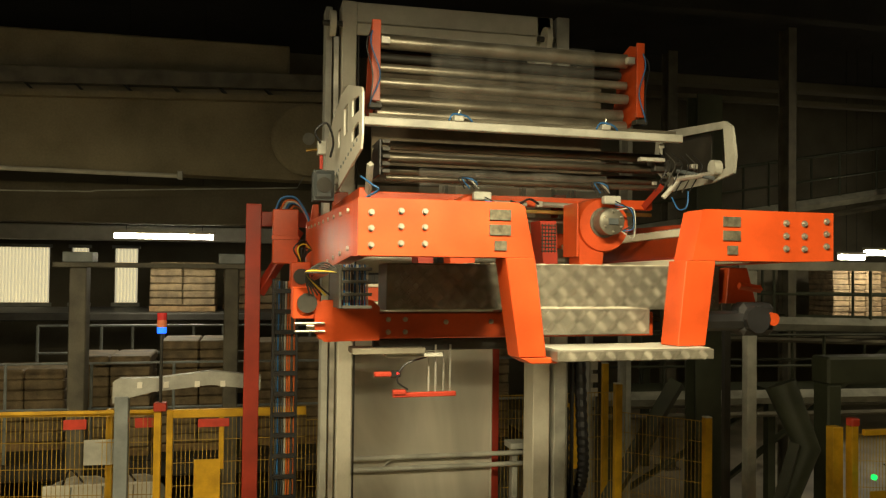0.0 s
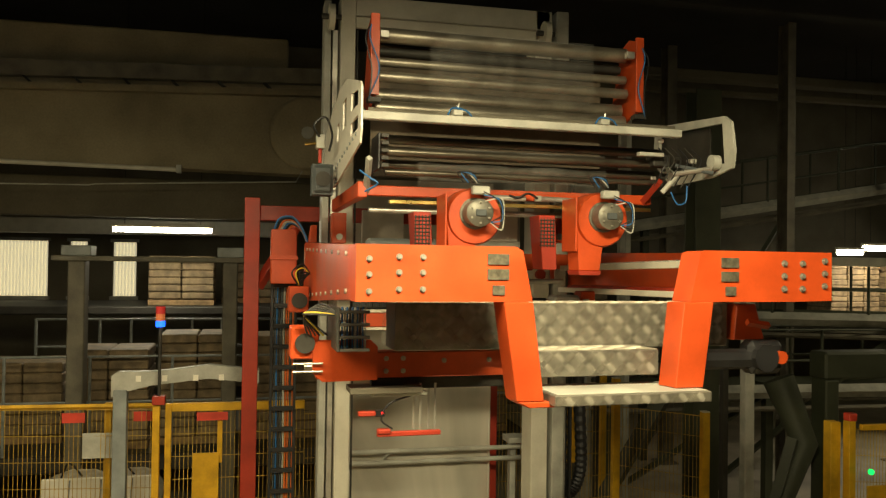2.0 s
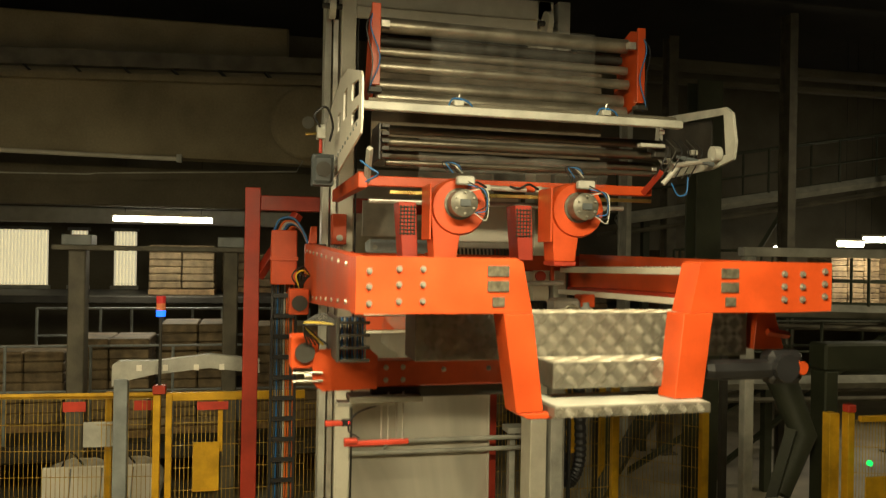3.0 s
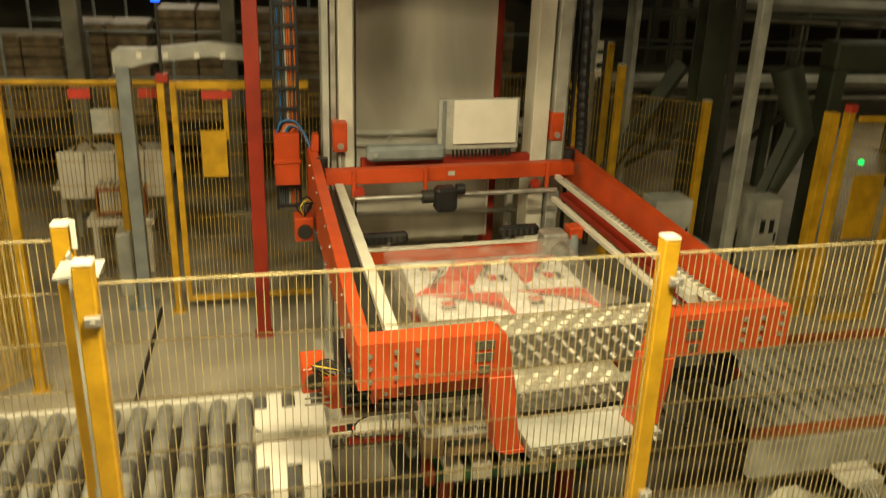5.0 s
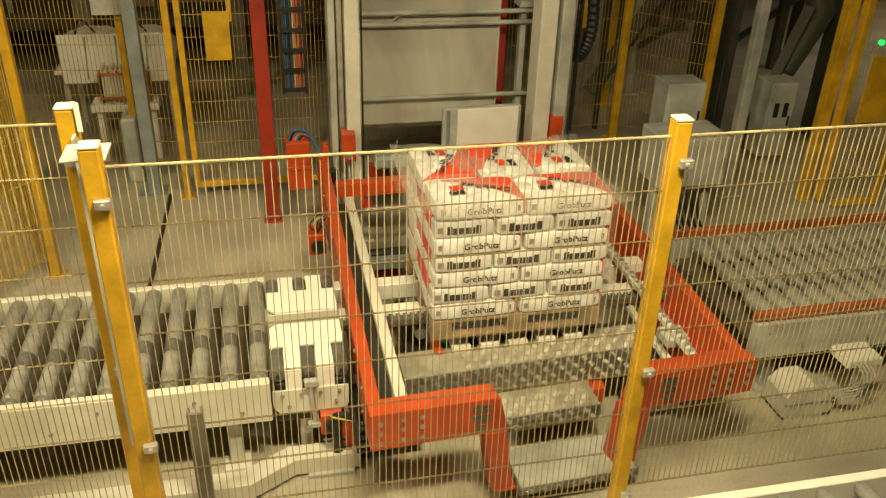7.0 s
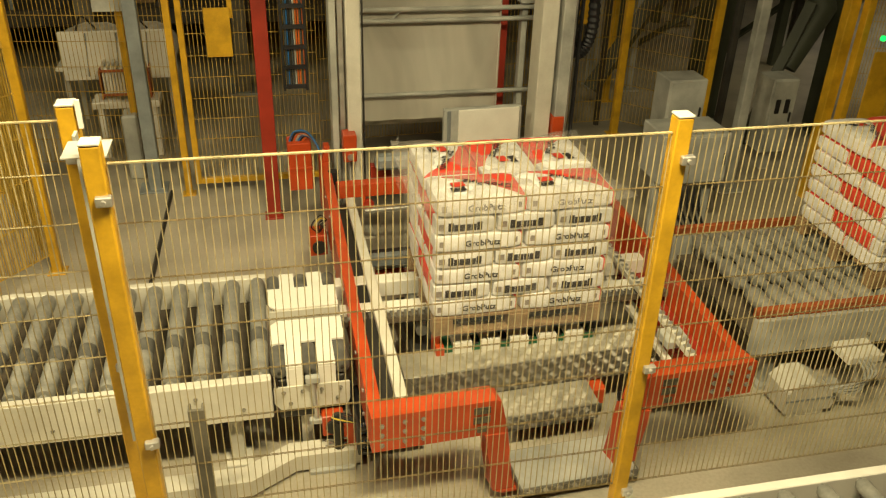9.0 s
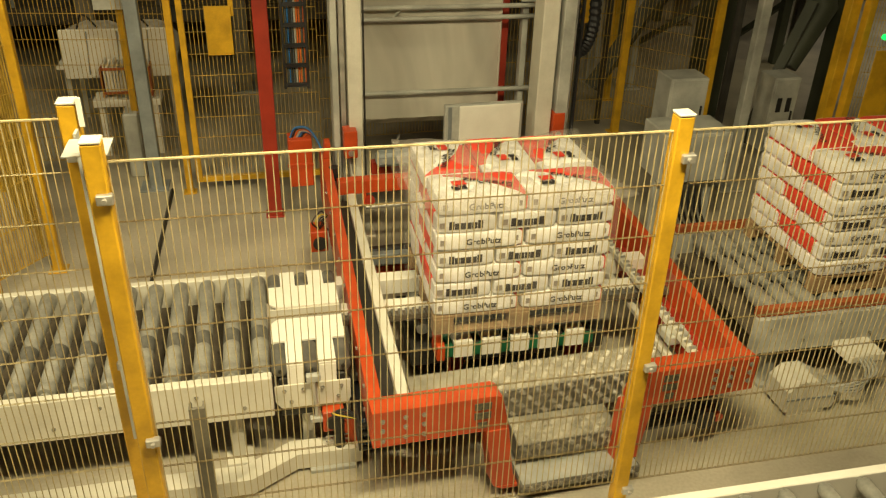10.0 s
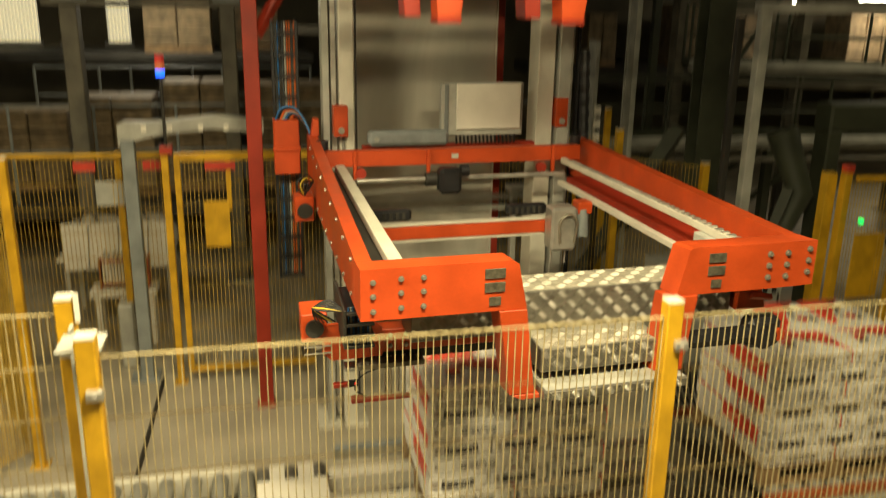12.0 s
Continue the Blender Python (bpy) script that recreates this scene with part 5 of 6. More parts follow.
    for i in range(10):
        x = 0.43 + i * 0.0125
        part("hose", pipe([(x, 4.04, -0.49), (x, 4.05, -0.29)], 0.005, 6), (BLUE, LIGHTGREY, BLUE, BLACK)[i % 4], q)
    for k in range(6):
        part("cable", pipe(bend([(0.42, 4.1, -0.33), (0.34 - 0.012 * k, 4.15, -0.28 - 0.01 * k), (0.26, 4.2, -0.34), (0.28 + 0.02 * k, 4.25, -0.44)]), 0.005, 6), (BLACK, DARKSTEEL, BLACK, BLACK, YELLOWCABLE, BLACK)[k], q)
    # lower red frame
    lb = part("lower_beam", box(0.33, 2.22, 4.30, 4.42, -0.665, -0.53, 0.006), RED, c)
    bolts(lb, [(x, 4.30, z) for x in (0.60, 0.69, 0.78) for z in (-0.565, -0.63)] + [(1.0, 4.30, -0.58), (1.25, 4.30, -0.58)], 0.011)
    part("clamp_end", plate([[(0.31, -0.50), (0.345, -0.465), (0.60, -0.465), (0.64, -0.50), (0.64, -0.67), (0.36, -0.675), (0.31, -0.63)]], lambda x, z: (x, 4.272, z), (0, 0.026, 0)), RED, c)
    for z in (-0.58, -0.62):
        part("screw", pipe([(0.21, 4.26, z), (0.36, 4.26, z)], 0.006, 8), BOLT, c)
    part("under_rail", box(0.62, 1.5, 4.34, 4.40, -0.73, -0.67, 0.004), DARKSTEEL, c)
    part("under_plate", box(0.5, 0.88, 4.25, 4.45, -0.74, -0.71, 0.003), PILLARMAT, c)
    # crosswise gripper bar at the back of the opening
    g = part("gripper_bar", box(0.80, 2.30, 6.02, 6.10, -0.51, -0.41, 0.004), RED, c)
    part("belt", box(0.80, 2.24, 6.03, 6.08, -0.405, -0.385, 0.002), CREAM, g)
    part("belt", box(0.80, 2.24, 6.03, 6.08, -0.535, -0.515, 0.002), CREAM, g)
    for x0, x1 in ((0.72, 1.16), (1.94, 2.28)):
        k = part("drag_chain", box(x0, x1, 6.13, 6.22, -0.39, -0.30, 0.02), BLACK, c, "black cable drag chain")
        n = int((x1 - x0) / 0.05)
        for i in range(n):
            part("link", box(x0 + i * 0.05 + 0.008, x0 + i * 0.05 + 0.036, 6.118, 6.129, -0.375, -0.315, 0.003), DARKSTEEL, k)
    gb = part("gripper_box", box(2.21, 2.42, 5.82, 6.0, -0.62, -0.27, 0.02), STEEL, c, "bright steel gripper box")
    part("loop", pipe(bend([(2.28, 5.81, -0.55), (2.27, 5.80, -0.38), (2.34, 5.80, -0.32), (2.41, 5.80, -0.38), (2.40, 5.81, -0.55)]), 0.012, 8), CHROME, gb)
    part("motor", pipe([(2.48, 5.9, -0.30), (2.50, 5.9, -0.52)], 0.05, 14), GREY, gb, smooth=True)
    part("head", box(2.44, 2.56, 5.86, 6.0, -0.34, -0.24, 0.01), RED, gb)
    for x in (2.24, 2.36):
        part("rod", pipe([(x, 5.9, -0.62), (x, 5.9, -0.74)], 0.008, 6), STEEL, gb)
    return c


CARRIAGE = carriage()


def walkway():
    """The sliding tread platform with its drive, under the carriage."""
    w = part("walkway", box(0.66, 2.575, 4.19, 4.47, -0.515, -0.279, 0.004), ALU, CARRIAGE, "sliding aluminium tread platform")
    part("top_sheet", box(0.665, 2.57, 4.195, 4.465, -0.278, -0.275, 0.001), PALEALU, w, "paler aluminium top sheet")
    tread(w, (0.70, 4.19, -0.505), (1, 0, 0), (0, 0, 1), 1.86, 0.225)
    tread(w, (1.10, 4.20, -0.275), (1, 0, 0), (0, 1, 0), 1.46, 0.26, 0.064, TOPBAR)
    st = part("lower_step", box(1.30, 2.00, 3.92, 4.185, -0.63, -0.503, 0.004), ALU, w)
    part("top_sheet", box(1.305, 1.995, 3.925, 4.18, -0.502, -0.499, 0.001), PALEALU, st, "paler aluminium top sheet")
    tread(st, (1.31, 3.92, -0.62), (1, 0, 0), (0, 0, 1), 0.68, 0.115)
    tread(st, (1.31, 3.925, -0.499), (1, 0, 0), (0, 1, 0), 0.68, 0.25, 0.064, TOPBAR)
    part("drive_motor", pipe([(2.20, 4.02, -0.57), (2.24, 4.02, -0.57), (2.60, 4.02, -0.57)], [0.045, 0.055, 0.055], 8), BLACK, w, "black servo motor")
    part("gear_box", box(2.58, 2.80, 3.97, 4.10, -0.65, -0.47, 0.03), BLACK, w)
    part("gear_flange", pipe([(2.66, 3.97, -0.56), (2.66, 3.93, -0.56)], 0.075, 10), BLACK, w)
    part("red_cap", pipe([(2.76, 3.97, -0.56), (2.76, 3.94, -0.56)], 0.035, 16), RED, w, "red shaft cap")
    part("red_bracket", prism((2.62, 2.74, -0.28), (2.60, 2.80, -0.48), 4.16, 4.26), RED, w)
    part("lever", strut((2.66, 4.12, -0.38), (2.80, 4.12, -0.40), 0.03), RED, w)
    return w


def sensor_arm():
    a = part("sensor_arm", box(0.72, 1.06, 4.30, 4.33, -0.97, -0.945, 0.004), DARKRED, CARRIAGE, "red sensor arm on thin rods")
    part("pad", box(0.72, 0.79, 4.29, 4.34, -0.955, -0.930, 0.006), DARKRED, a)
    for x in (0.95, 1.03):
        part("rod", pipe([(x, 4.32, -0.945), (x, 4.32, -0.70)], 0.006, 6), STEEL, a)
    part("loop", pipe(bend([(0.80, 4.31, -0.93), (0.74, 4.30, -0.88), (0.78, 4.30, -0.80), (0.90, 4.31, -0.76)]), 0.005, 6), BLACK, a)
    part("plate", box(0.68, 0.98, 4.28, 4.38, -0.76, -0.74, 0.003), LIGHTGREY, a)
    part("eye", box(0.62, 0.71, 4.29, 4.33, -0.86, -0.835, 0.005), DARKRED, a)
    part("bracket", box(0.705, 0.76, 4.30, 4.33, -0.865, -0.83, 0.004), BLACK, a)
    part("signal", pipe([(0.745, 4.30, -0.845), (0.745, 4.296, -0.845)], 0.007, 10), REDSPOT, a, "tiny lit red sensor lamp")
    for x in (0.92, 1.0):
        part("rod", pipe([(x, 4.35, -0.945), (x, 4.35, -0.70)], 0.006, 6), STEEL, a)
    return a


WALKWAY = walkway()
SENSOR = sensor_arm()
skew(CARRIAGE, 0.045, 0.164, 0.07)


# ---- conveyors ----
def roller_conveyor(name, label, x0, x1, y0, y1, z, pitch, r, side_mat, rail_mat, group, lanes=1):
    """A roller conveyor along x: side channels, rollers, legs."""
    c = thing(name, ((x0 + x1) / 2, (y0 + y1) / 2, 0), label, "conveyor", group)
    part("side_channel", box(x0, x1, y0 - 0.07, y0, z - 0.27, z + 0.03, 0.006), side_mat, c)
    part("side_channel", box(x0, x1, y1, y1 + 0.06, z - 0.22, z + 0.03, 0.006), side_mat, c)
    if rail_mat:
        part("edge_rail", box(x0, x1, y0 - 0.04, y0 + 0.02, z + 0.032, z + 0.10, 0.005), rail_mat, c)
        part("edge_rail", box(x0, x1, y1 - 0.01, y1 + 0.04, z + 0.032, z + 0.10, 0.005), rail_mat, c)
    # Brown bed; its dark colour also stands in for shade between the rollers.
    part("under_bed", box(x0 + 0.05, x1 - 0.05, y0 + 0.005, y1 - 0.005, z - 0.20, z - 0.17, 0.003), BROWNPAN, c, "brown under bed, dark for the shade below the rollers")
    n = int((x1 - x0) / pitch)
    prof = [(y0 + 0.005, r * 0.5)]
    for k in range(lanes):
        a, b = y0 + (y1 - y0) * k / lanes + 0.025 * lanes, y0 + (y1 - y0) * (k + 1) / lanes - 0.025 * lanes
        prof += [(a, r * 0.5), (a + 0.004, r * 0.93), (a + 0.02, r), (b - 0.02, r), (b - 0.004, r * 0.93), (b, r * 0.5)]
    if lanes == 1:
        prof[4:4] = [(y0 + (y1 - y0) * q, r) for q in (0.30, 0.42, 0.62)]
    prof += [(y1 - 0.005, r * 0.5)]
    shared = mesh_of("roller", pipe([(0, y, 0) for y, q in prof], [q for y, q in prof], 18), [ROLLER, ROLLERWORN], None, True)
    for p in shared.polygons:
        if lanes == 1 and 0.30 < (p.center.y - y0) / (y1 - y0) < 0.42:
            p.material_index = 1
    for i in range(n):
        ob = new("roller", shared)
        ob.parent = c
        ob.location = Vector((x1 - 0.065 - i * pitch, 0, z)) - base_of(c)
        ob["label"] = "worn steel roller"
    bm_places = [(x0 + 0.12 + i * 0.28, y0 - 0.07, z - 0.06 - 0.12 * (i % 2)) for i in range(int((x1 - x0) / 0.28))]
    bolts(c, bm_places, 0.010)
    k = max(2, int((x1 - x0) / 1.6) + 1)
    for i in range(k):
        x = x0 + 0.25 + (x1 - x0 - 0.5) * i / (k - 1)
        for y in (y0 + 0.02, y1 - 0.10):
            l = part("leg", box(x - 0.04, x + 0.04, y, y + 0.08, 0.03, z - 0.10, 0.004), side_mat, c)
            part("foot", box(x - 0.09, x + 0.09, y - 0.05, y + 0.13, 0, 0.03, 0.004), side_mat, l)
    return c


roller_conveyor("roller_conveyor", "cream roller conveyor with worn steel rollers", -4.6, -0.10, 4.28, 5.46, 0.70, 0.181, 0.056, CREAM, None, "roller conveyors")
roller_conveyor("roller_conveyor", "roller conveyor with orange edge rails beside the machine", 3.34, 8.3, 4.42, 5.70, 0.641, 0.168, 0.068, LIGHTGREY, ORANGERAIL, "roller conveyors", 3)
roller_conveyor("roller_conveyor", "pale roller conveyor in front of the guard fence", 1.2, 6.0, 1.5, 2.83, 0.66, 0.24, 0.045, WHITE, None, "roller conveyors")


def transfer_unit(y0, y1, near, x0=-0.09, x1=0.39):
    """White covered chain transfer; three short rollers stand in notches of the cover."""
    c = thing("transfer_unit", (x0, (y0 + y1) / 2, 0), "white covered chain transfer with notched cover and short rollers", "conveyor", "transfer units")
    notches = [(x0, x0 + 0.085), (x0 + 0.19, x0 + 0.285), (x1 - 0.085, x1)]
    deep = 0.27 if near else 0.20
    e, f = (y0, y0 + deep) if near else (y1, y1 - deep)
    b = y1 if near else y0
    k = 0.05 if near else -0.05
    line = [(notches[0][0], f), (notches[0][1], f), (notches[0][1], e), (notches[1][0], e), (notches[1][0], f), (notches[1][1], f), (notches[1][1], e),
            (notches[2][0], e), (notches[2][0], f), (x1, f), (x1, b), (x0 + 0.05, b), (x0, b - k)]
    part("cover", plate([line], lambda x, y: (x, y, 0.752), (0, 0, 0.014)), WHITE, c)
    part("end_skirt", box(x0 + 0.004, x0 + 0.016, y0 + 0.05, y1 - 0.05, 0.56, 0.751, 0.003), WHITE, c)
    part("body", box(x0 + 0.03, x1 - 0.03, y0 + 0.02, y1 - 0.01, 0.35, 0.655, 0.006), DARKSTEEL, c)
    front = y0 if near else y0 + 0.002
    if near:
        for a, q in ((notches[0][1], notches[1][0]), (notches[1][1], notches[2][0])):
            part("lobe", box(a, q, y0, y0 + 0.012, 0.60, 0.751, 0.004), WHITE, c)
    top = 0.62 if near else 0.751
    skirt = part("front_skirt", plate([[(x0 + 0.04, 0.44), (x1 - 0.02, 0.44), (x1, 0.48), (x1, top), (x0, top), (x0, 0.50)]], lambda x, z: (x, front - 0.001, z), (0, -0.012, 0)), CREAM, c)
    bolts(skirt, [(x0 + 0.06 + i * 0.12, front - 0.013, 0.58) for i in range(4)] + [(x0 + 0.10, front - 0.013, 0.49), (x1 - 0.08, front - 0.013, 0.50)], 0.011)
    for a, q in notches:
        m = (a + q) / 2
        ya, yb = min(e, f) + 0.012, max(e, f) - 0.012
        rl = part("short_roller", pipe([(m, ya, 0.72), (m, ya + 0.012, 0.72), (m, yb - 0.012, 0.72), (m, yb, 0.72)], [0.03, 0.052, 0.052, 0.03], 16), ROLLERWORN, c, "dark grey worn short roller", smooth=True)
        part("axle", pipe([(m, ya - 0.01, 0.72), (m, yb + 0.01, 0.72)], 0.012, 8), DARKSTEEL, rl)
    part("leg", box(x0 + 0.16, x0 + 0.24, y0 + 0.08, y0 + 0.16, 0, 0.35), CREAM, c)
    if near:
        lt = part("latch", pipe([(x0 + 0.24, y0 - 0.035, 0.70), (x0 + 0.26, y0 - 0.035, 0.36)], 0.016, 10), STEEL, c, smooth=True)
        part("latch_head", box(x0 + 0.20, x0 + 0.29, y0 - 0.06, y0 - 0.015, 0.66, 0.71, 0.006), LIGHTGREY, lt)
        part("latch_foot", box(x0 + 0.21, x0 + 0.31, y0 - 0.06, y0 - 0.015, 0.33, 0.37, 0.006), LIGHTGREY, lt)
    return c


transfer_unit(4.27, 4.80, True)
transfer_unit(4.95, 5.42, False)


def chain_table():
    """The lifting chain table under the load."""
    c = thing("chain_table", (1.7, 5.0, 0), "white chain beams with a green padded front bar under the load", "conveyor")
    part("chain_beam", box(0.40, 2.95, 4.92, 5.04, 0.57, 0.699, 0.006), WHITE, c)
    part("chain_beam", box(0.40, 2.95, 5.30, 5.42, 0.57, 0.699, 0.006), WHITE, c)
    ch = part("chain", box(-0.02, 2.9, 4.83, 4.90, 0.64, 0.685, 0.004), BROWNPAN, c, "dusty brown drive chain")
    shared = mesh_of("link", box(-0.016, 0.016, 4.826, 4.904, 0.686, 0.700, 0.003), ROLLERWORN)
    for i in range(56):
        ob = new("link", shared)
        ob.parent = ch
        ob.location = Vector((0.0 + i * 0.051, 0, 0)) - Vector((1.7, 5.0, 0))
    g = part("green_bar", box(1.08, 2.18, 4.58, 4.76, 0.46, 0.555, 0.006), GREENBAR, c, "green front bar")
    for i in range(5):
        x = 1.14 + i * 0.205
        part("pad", plate([[(4.745, 0.60), (4.745, 0.57), (4.572, 0.57), (4.572, 0.475), (4.555, 0.475), (4.555, 0.60)]], lambda y, z: (x, y, z), (0.135, 0, 0)), WHITE, g)
        part("strip", box(x + 0.13, x + 0.19, 4.59, 4.70, 0.557, 0.57, 0.003), DARKSTEEL, g)
    part("red_end", box(1.02, 1.078, 4.55, 4.74, 0.46, 0.585, 0.004), RED, g)
    for x in (1.15, 2.05):
        part("leg", box(x, x + 0.10, 4.70, 4.79, 0.0, 0.459, 0.004), DARKRED, c)
        part("leg", box(x, x + 0.10, 5.3, 5.42, 0.0, 0.50, 0.004), DARKRED, c)
    part("bed", box(0.9, 2.4, 4.86, 5.6, 0.20, 0.36, 0.01), DARKSTEEL, c)
    for i in range(9):
        x = 0.98 + i * 0.165
        part("roller", pipe([(x, 4.87, 0.52), (x, 5.55, 0.52)], 0.045, 12), ROLLER, c, smooth=True)
    part("rear_rail", box(0.5, 2.9, 5.95, 6.02, 0.45, 0.55, 0.006), GREY, c)
    for i in range(5):
        part("cable", pipe(bend([(0.8, 4.5 + 0.02 * i, 0.3), (0.95, 4.42, 0.42 - 0.03 * i), (1.15, 4.40, 0.38), (1.3, 4.5, 0.3)]), 0.012, 6), BLACK, c)
    d = thing("floor_duct", (-1.0, 4.1, 0), "cream sheet cable duct bent along the floor", "cable duct")
    part("run", plate([[(-3.6, 3.96), (-0.27, 3.96), (0.02, 4.13), (0.44, 4.13), (0.44, 4.27), (-0.02, 4.27), (-0.31, 4.10), (-3.6, 4.10)]], lambda x, y: (x, y, 0.03), (0, 0, 0.12)), CREAM, d)
    part("foot", box(0.1, 0.4, 4.1, 4.36, 0, 0.029, 0.004), LIGHTGREY, d)
    for x in (-3.2, -2.2, -1.2, -0.5):
        part("foot", box(x, x + 0.1, 3.98, 4.08, 0, 0.029, 0.003), LIGHTGREY, d)
    part("shock", pipe([(0.30, 4.18, 0.15), (0.30, 4.2, 0.40)], 0.035, 12), DARKSTEEL, d)
    s = thing("bumper_post", (-0.52, 4.0, 0), "brown steel channel stub post on the floor", "post")
    part("channel", box(-0.57, -0.48, 3.88, 3.90, 0, 0.82, 0.003), PILLARMAT, s)
    part("flange", box(-0.57, -0.555, 3.90, 3.95, 0, 0.82, 0.003), PILLARMAT, s)
    part("flange", box(-0.495, -0.48, 3.90, 3.95, 0, 0.82, 0.003), PILLARMAT, s)
    part("foot_plate", box(-0.62, -0.40, 3.84, 4.0, 0, 0.012, 0.002), PILLARMAT, s)
    m = thing("drive_motor", (3.6, 4.1, 0), "cream geared drive motor on the floor beside the conveyor", "motor")
    part("housing", plate([[(3.50, 0.05), (3.88, 0.05), (3.90, 0.10), (3.86, 0.22), (3.72, 0.30), (3.58, 0.30), (3.50, 0.22)]], lambda x, z: (x, 4.05, z), (0, 0.26, 0)), CREAM, m)
    part("seam", box(3.495, 3.905, 4.044, 4.049, 0.15, 0.165, 0.001), GREY, m)
    part("body", pipe([(3.88, 4.18, 0.15), (3.97, 4.18, 0.15), (3.99, 4.18, 0.15)], [0.07, 0.07, 0.05], 18), LIGHTGREY, m, smooth=True)
    part("foot", box(3.54, 3.84, 4.06, 4.30, 0, 0.049, 0.004), CREAM, m)
    t = thing("sensor_housing", (4.1, 4.2, 0), "cream bent sensor housing with cables beside the conveyor", "sensor")
    part("cover", box(3.95, 4.24, 4.08, 4.30, 0.40, 0.47, 0.01), CREAM, t)
    part("post", box(4.16, 4.21, 4.18, 4.24, 0, 0.40, 0.004), CREAM, t)
    for i in range(4):
        part("cable", pipe(bend([(4.02 + 0.03 * i, 4.1, 0.46), (4.06 + 0.03 * i, 4.02, 0.36), (4.02, 4.0, 0.22 + 0.03 * i), (3.82, 4.08, 0.2)]), 0.010, 6), LIGHTGREY, t)


chain_table()


# ---- loaded pallets ----
def word_mesh(text, size):
    cu = bpy.data.curves.new("word", "FONT")
    cu.body, cu.size, cu.align_x, cu.align_y = text, size, "CENTER", "CENTER"
    cu.resolution_u, cu.offset = 2, 0.0016
    ob = bpy.data.objects.new("word", cu)
    me = bpy.data.meshes.new_from_object(ob)
    bpy.data.objects.remove(ob)
    me.materials.clear()
    me.materials.append(INK)
    return me


LONG, SHORT, THICK = 0.592, 0.392, 0.1245


def sack_mesh(seed):
    bm = bmesh.new()
    bmesh.ops.create_cube(bm, size=1)
    bmesh.ops.subdivide_edges(bm, edges=bm.edges, cuts=9, use_grid_fill=True)
    off = Vector((seed * 7.3, seed * 3.1, 0))
    for v in bm.verts:
        x, y, z = v.co * 2
        rx, ry = 1 - 0.02 * abs(y) ** 8 - 0.012 * z ** 6, 1 - 0.03 * abs(x) ** 8 - 0.02 * z ** 6
        puff = (1 - 0.13 * abs(x) ** 8) * (1 - 0.13 * abs(y) ** 8)
        e = noise.noise(Vector((x * 1.8, y * 1.8, z)) + off) * 0.06 + noise.noise(Vector((x * 5, y * 5, z)) + off) * 0.02
        edge = max(abs(x), abs(y)) ** 10
        v.co = Vector((x * LONG / 2 * rx, y * SHORT / 2 * ry, THICK / 2 + z * THICK / 2 * puff * (1 - 0.04 * edge) + e * THICK * (0.35 if z > 0 else 0.1)))
    return mesh_of("sack", bm, SACK, None, True)


def letter_bars(n, w, h, mat):
    """A row of plain bars where a name stands."""
    bm = bmesh.new()
    for i in range(n):
        a = -w / 2 + w * i / n
        hh = h * (1.0 if i in (0, n - 1) else 0.78)
        box(a, a + w / n * 0.90, -h / 2, -h / 2 + hh, -0.0008, 0.0008, 0, bm)
    return mesh_of("lettering", bm, mat)


def pallet_base():
    c = thing("loaded_pallet", (0, 0, 0), "wooden pallet stacked with red and white printed paper sacks", "pallet load", "loaded pallets")
    for i in range(7):
        y = 0.005 + i * 0.148
        part("deck_board", box(0.0, 1.2, y, y + 0.10, 0.122, 0.144, 0.003), WOOD, c)
    for y in (0.0, 0.43, 0.90):
        part("bottom_board", box(0.0, 1.2, y, y + 0.10, 0.0, 0.022, 0.003), WOOD, c)
        for x in (0.0, 0.53, 1.06):
            part("block", box(x, x + 0.14, y, y + 0.10, 0.0225, 0.1215, 0.003), WOOD, c)
    return c


SACKS = [sack_mesh(k) for k in range(4)]
WORD = word_mesh("GrobPutz", 0.060)
BIGWORD = word_mesh("GrobPutz", 0.085)
NAME_BARS = letter_bars(6, 0.225, 0.058, INK)
LOGO = mesh_of("logo", box(-0.045, 0.045, -0.032, 0.032, -0.0008, 0.0008, 0), REDINK)
CODE = mesh_of("code_mark", box(-0.02, 0.02, -0.02, 0.02, -0.0008, 0.0008, 0), GREYINK)


def decal(name, me, sack, m):
    ob = new(name, me)
    ob.parent = sack
    ob.matrix_basis = m
    return ob


def sack_at(c, x, y, z, turn, word, top=False):
    s = new("sack", SACKS[random.randrange(4)])
    s.parent = c
    s.matrix_basis = pose(x + random.uniform(-0.006, 0.006), y + random.uniform(-0.008, 0.004), z, 0, 0, turn + random.uniform(-0.8, 0.8))
    if word:
        d = decal("lettering", WORD, s, pose(0.02, -SHORT / 2 - 0.005, THICK * 0.47, 90, 0, 0))
        d["label"] = "black printed word"
        decal("code_mark", CODE, s, pose(0.235, -SHORT / 2 * 0.985 - 0.001, THICK * 0.5, 90, 0, 0))
        decal("code_mark", CODE, s, pose(-0.245, -SHORT / 2 * 0.985 - 0.001, THICK * 0.5, 90, 0, 0))
    else:
        decal("lettering", NAME_BARS, s, pose(-LONG / 2 - 0.004, 0, THICK * 0.47, 90, 0, -90))
        decal("code_mark", CODE, s, pose(-LONG / 2 - 0.004, 0.155, THICK * 0.5, 90, 0, -90))
    if top:
        up = THICK + 0.012
        decal("logo", LOGO, s, pose(-0.12, 0.01, up, 0, 0, 6))
        decal("lettering", letter_top, s, pose(-0.13, -0.06, up, 0, 0, 6))
        decal("lettering", BIGWORD, s, pose(0.075, 0.0, up, 0, 0, 157))
    return s


letter_top = letter_bars(4, 0.10, 0.05, INK)


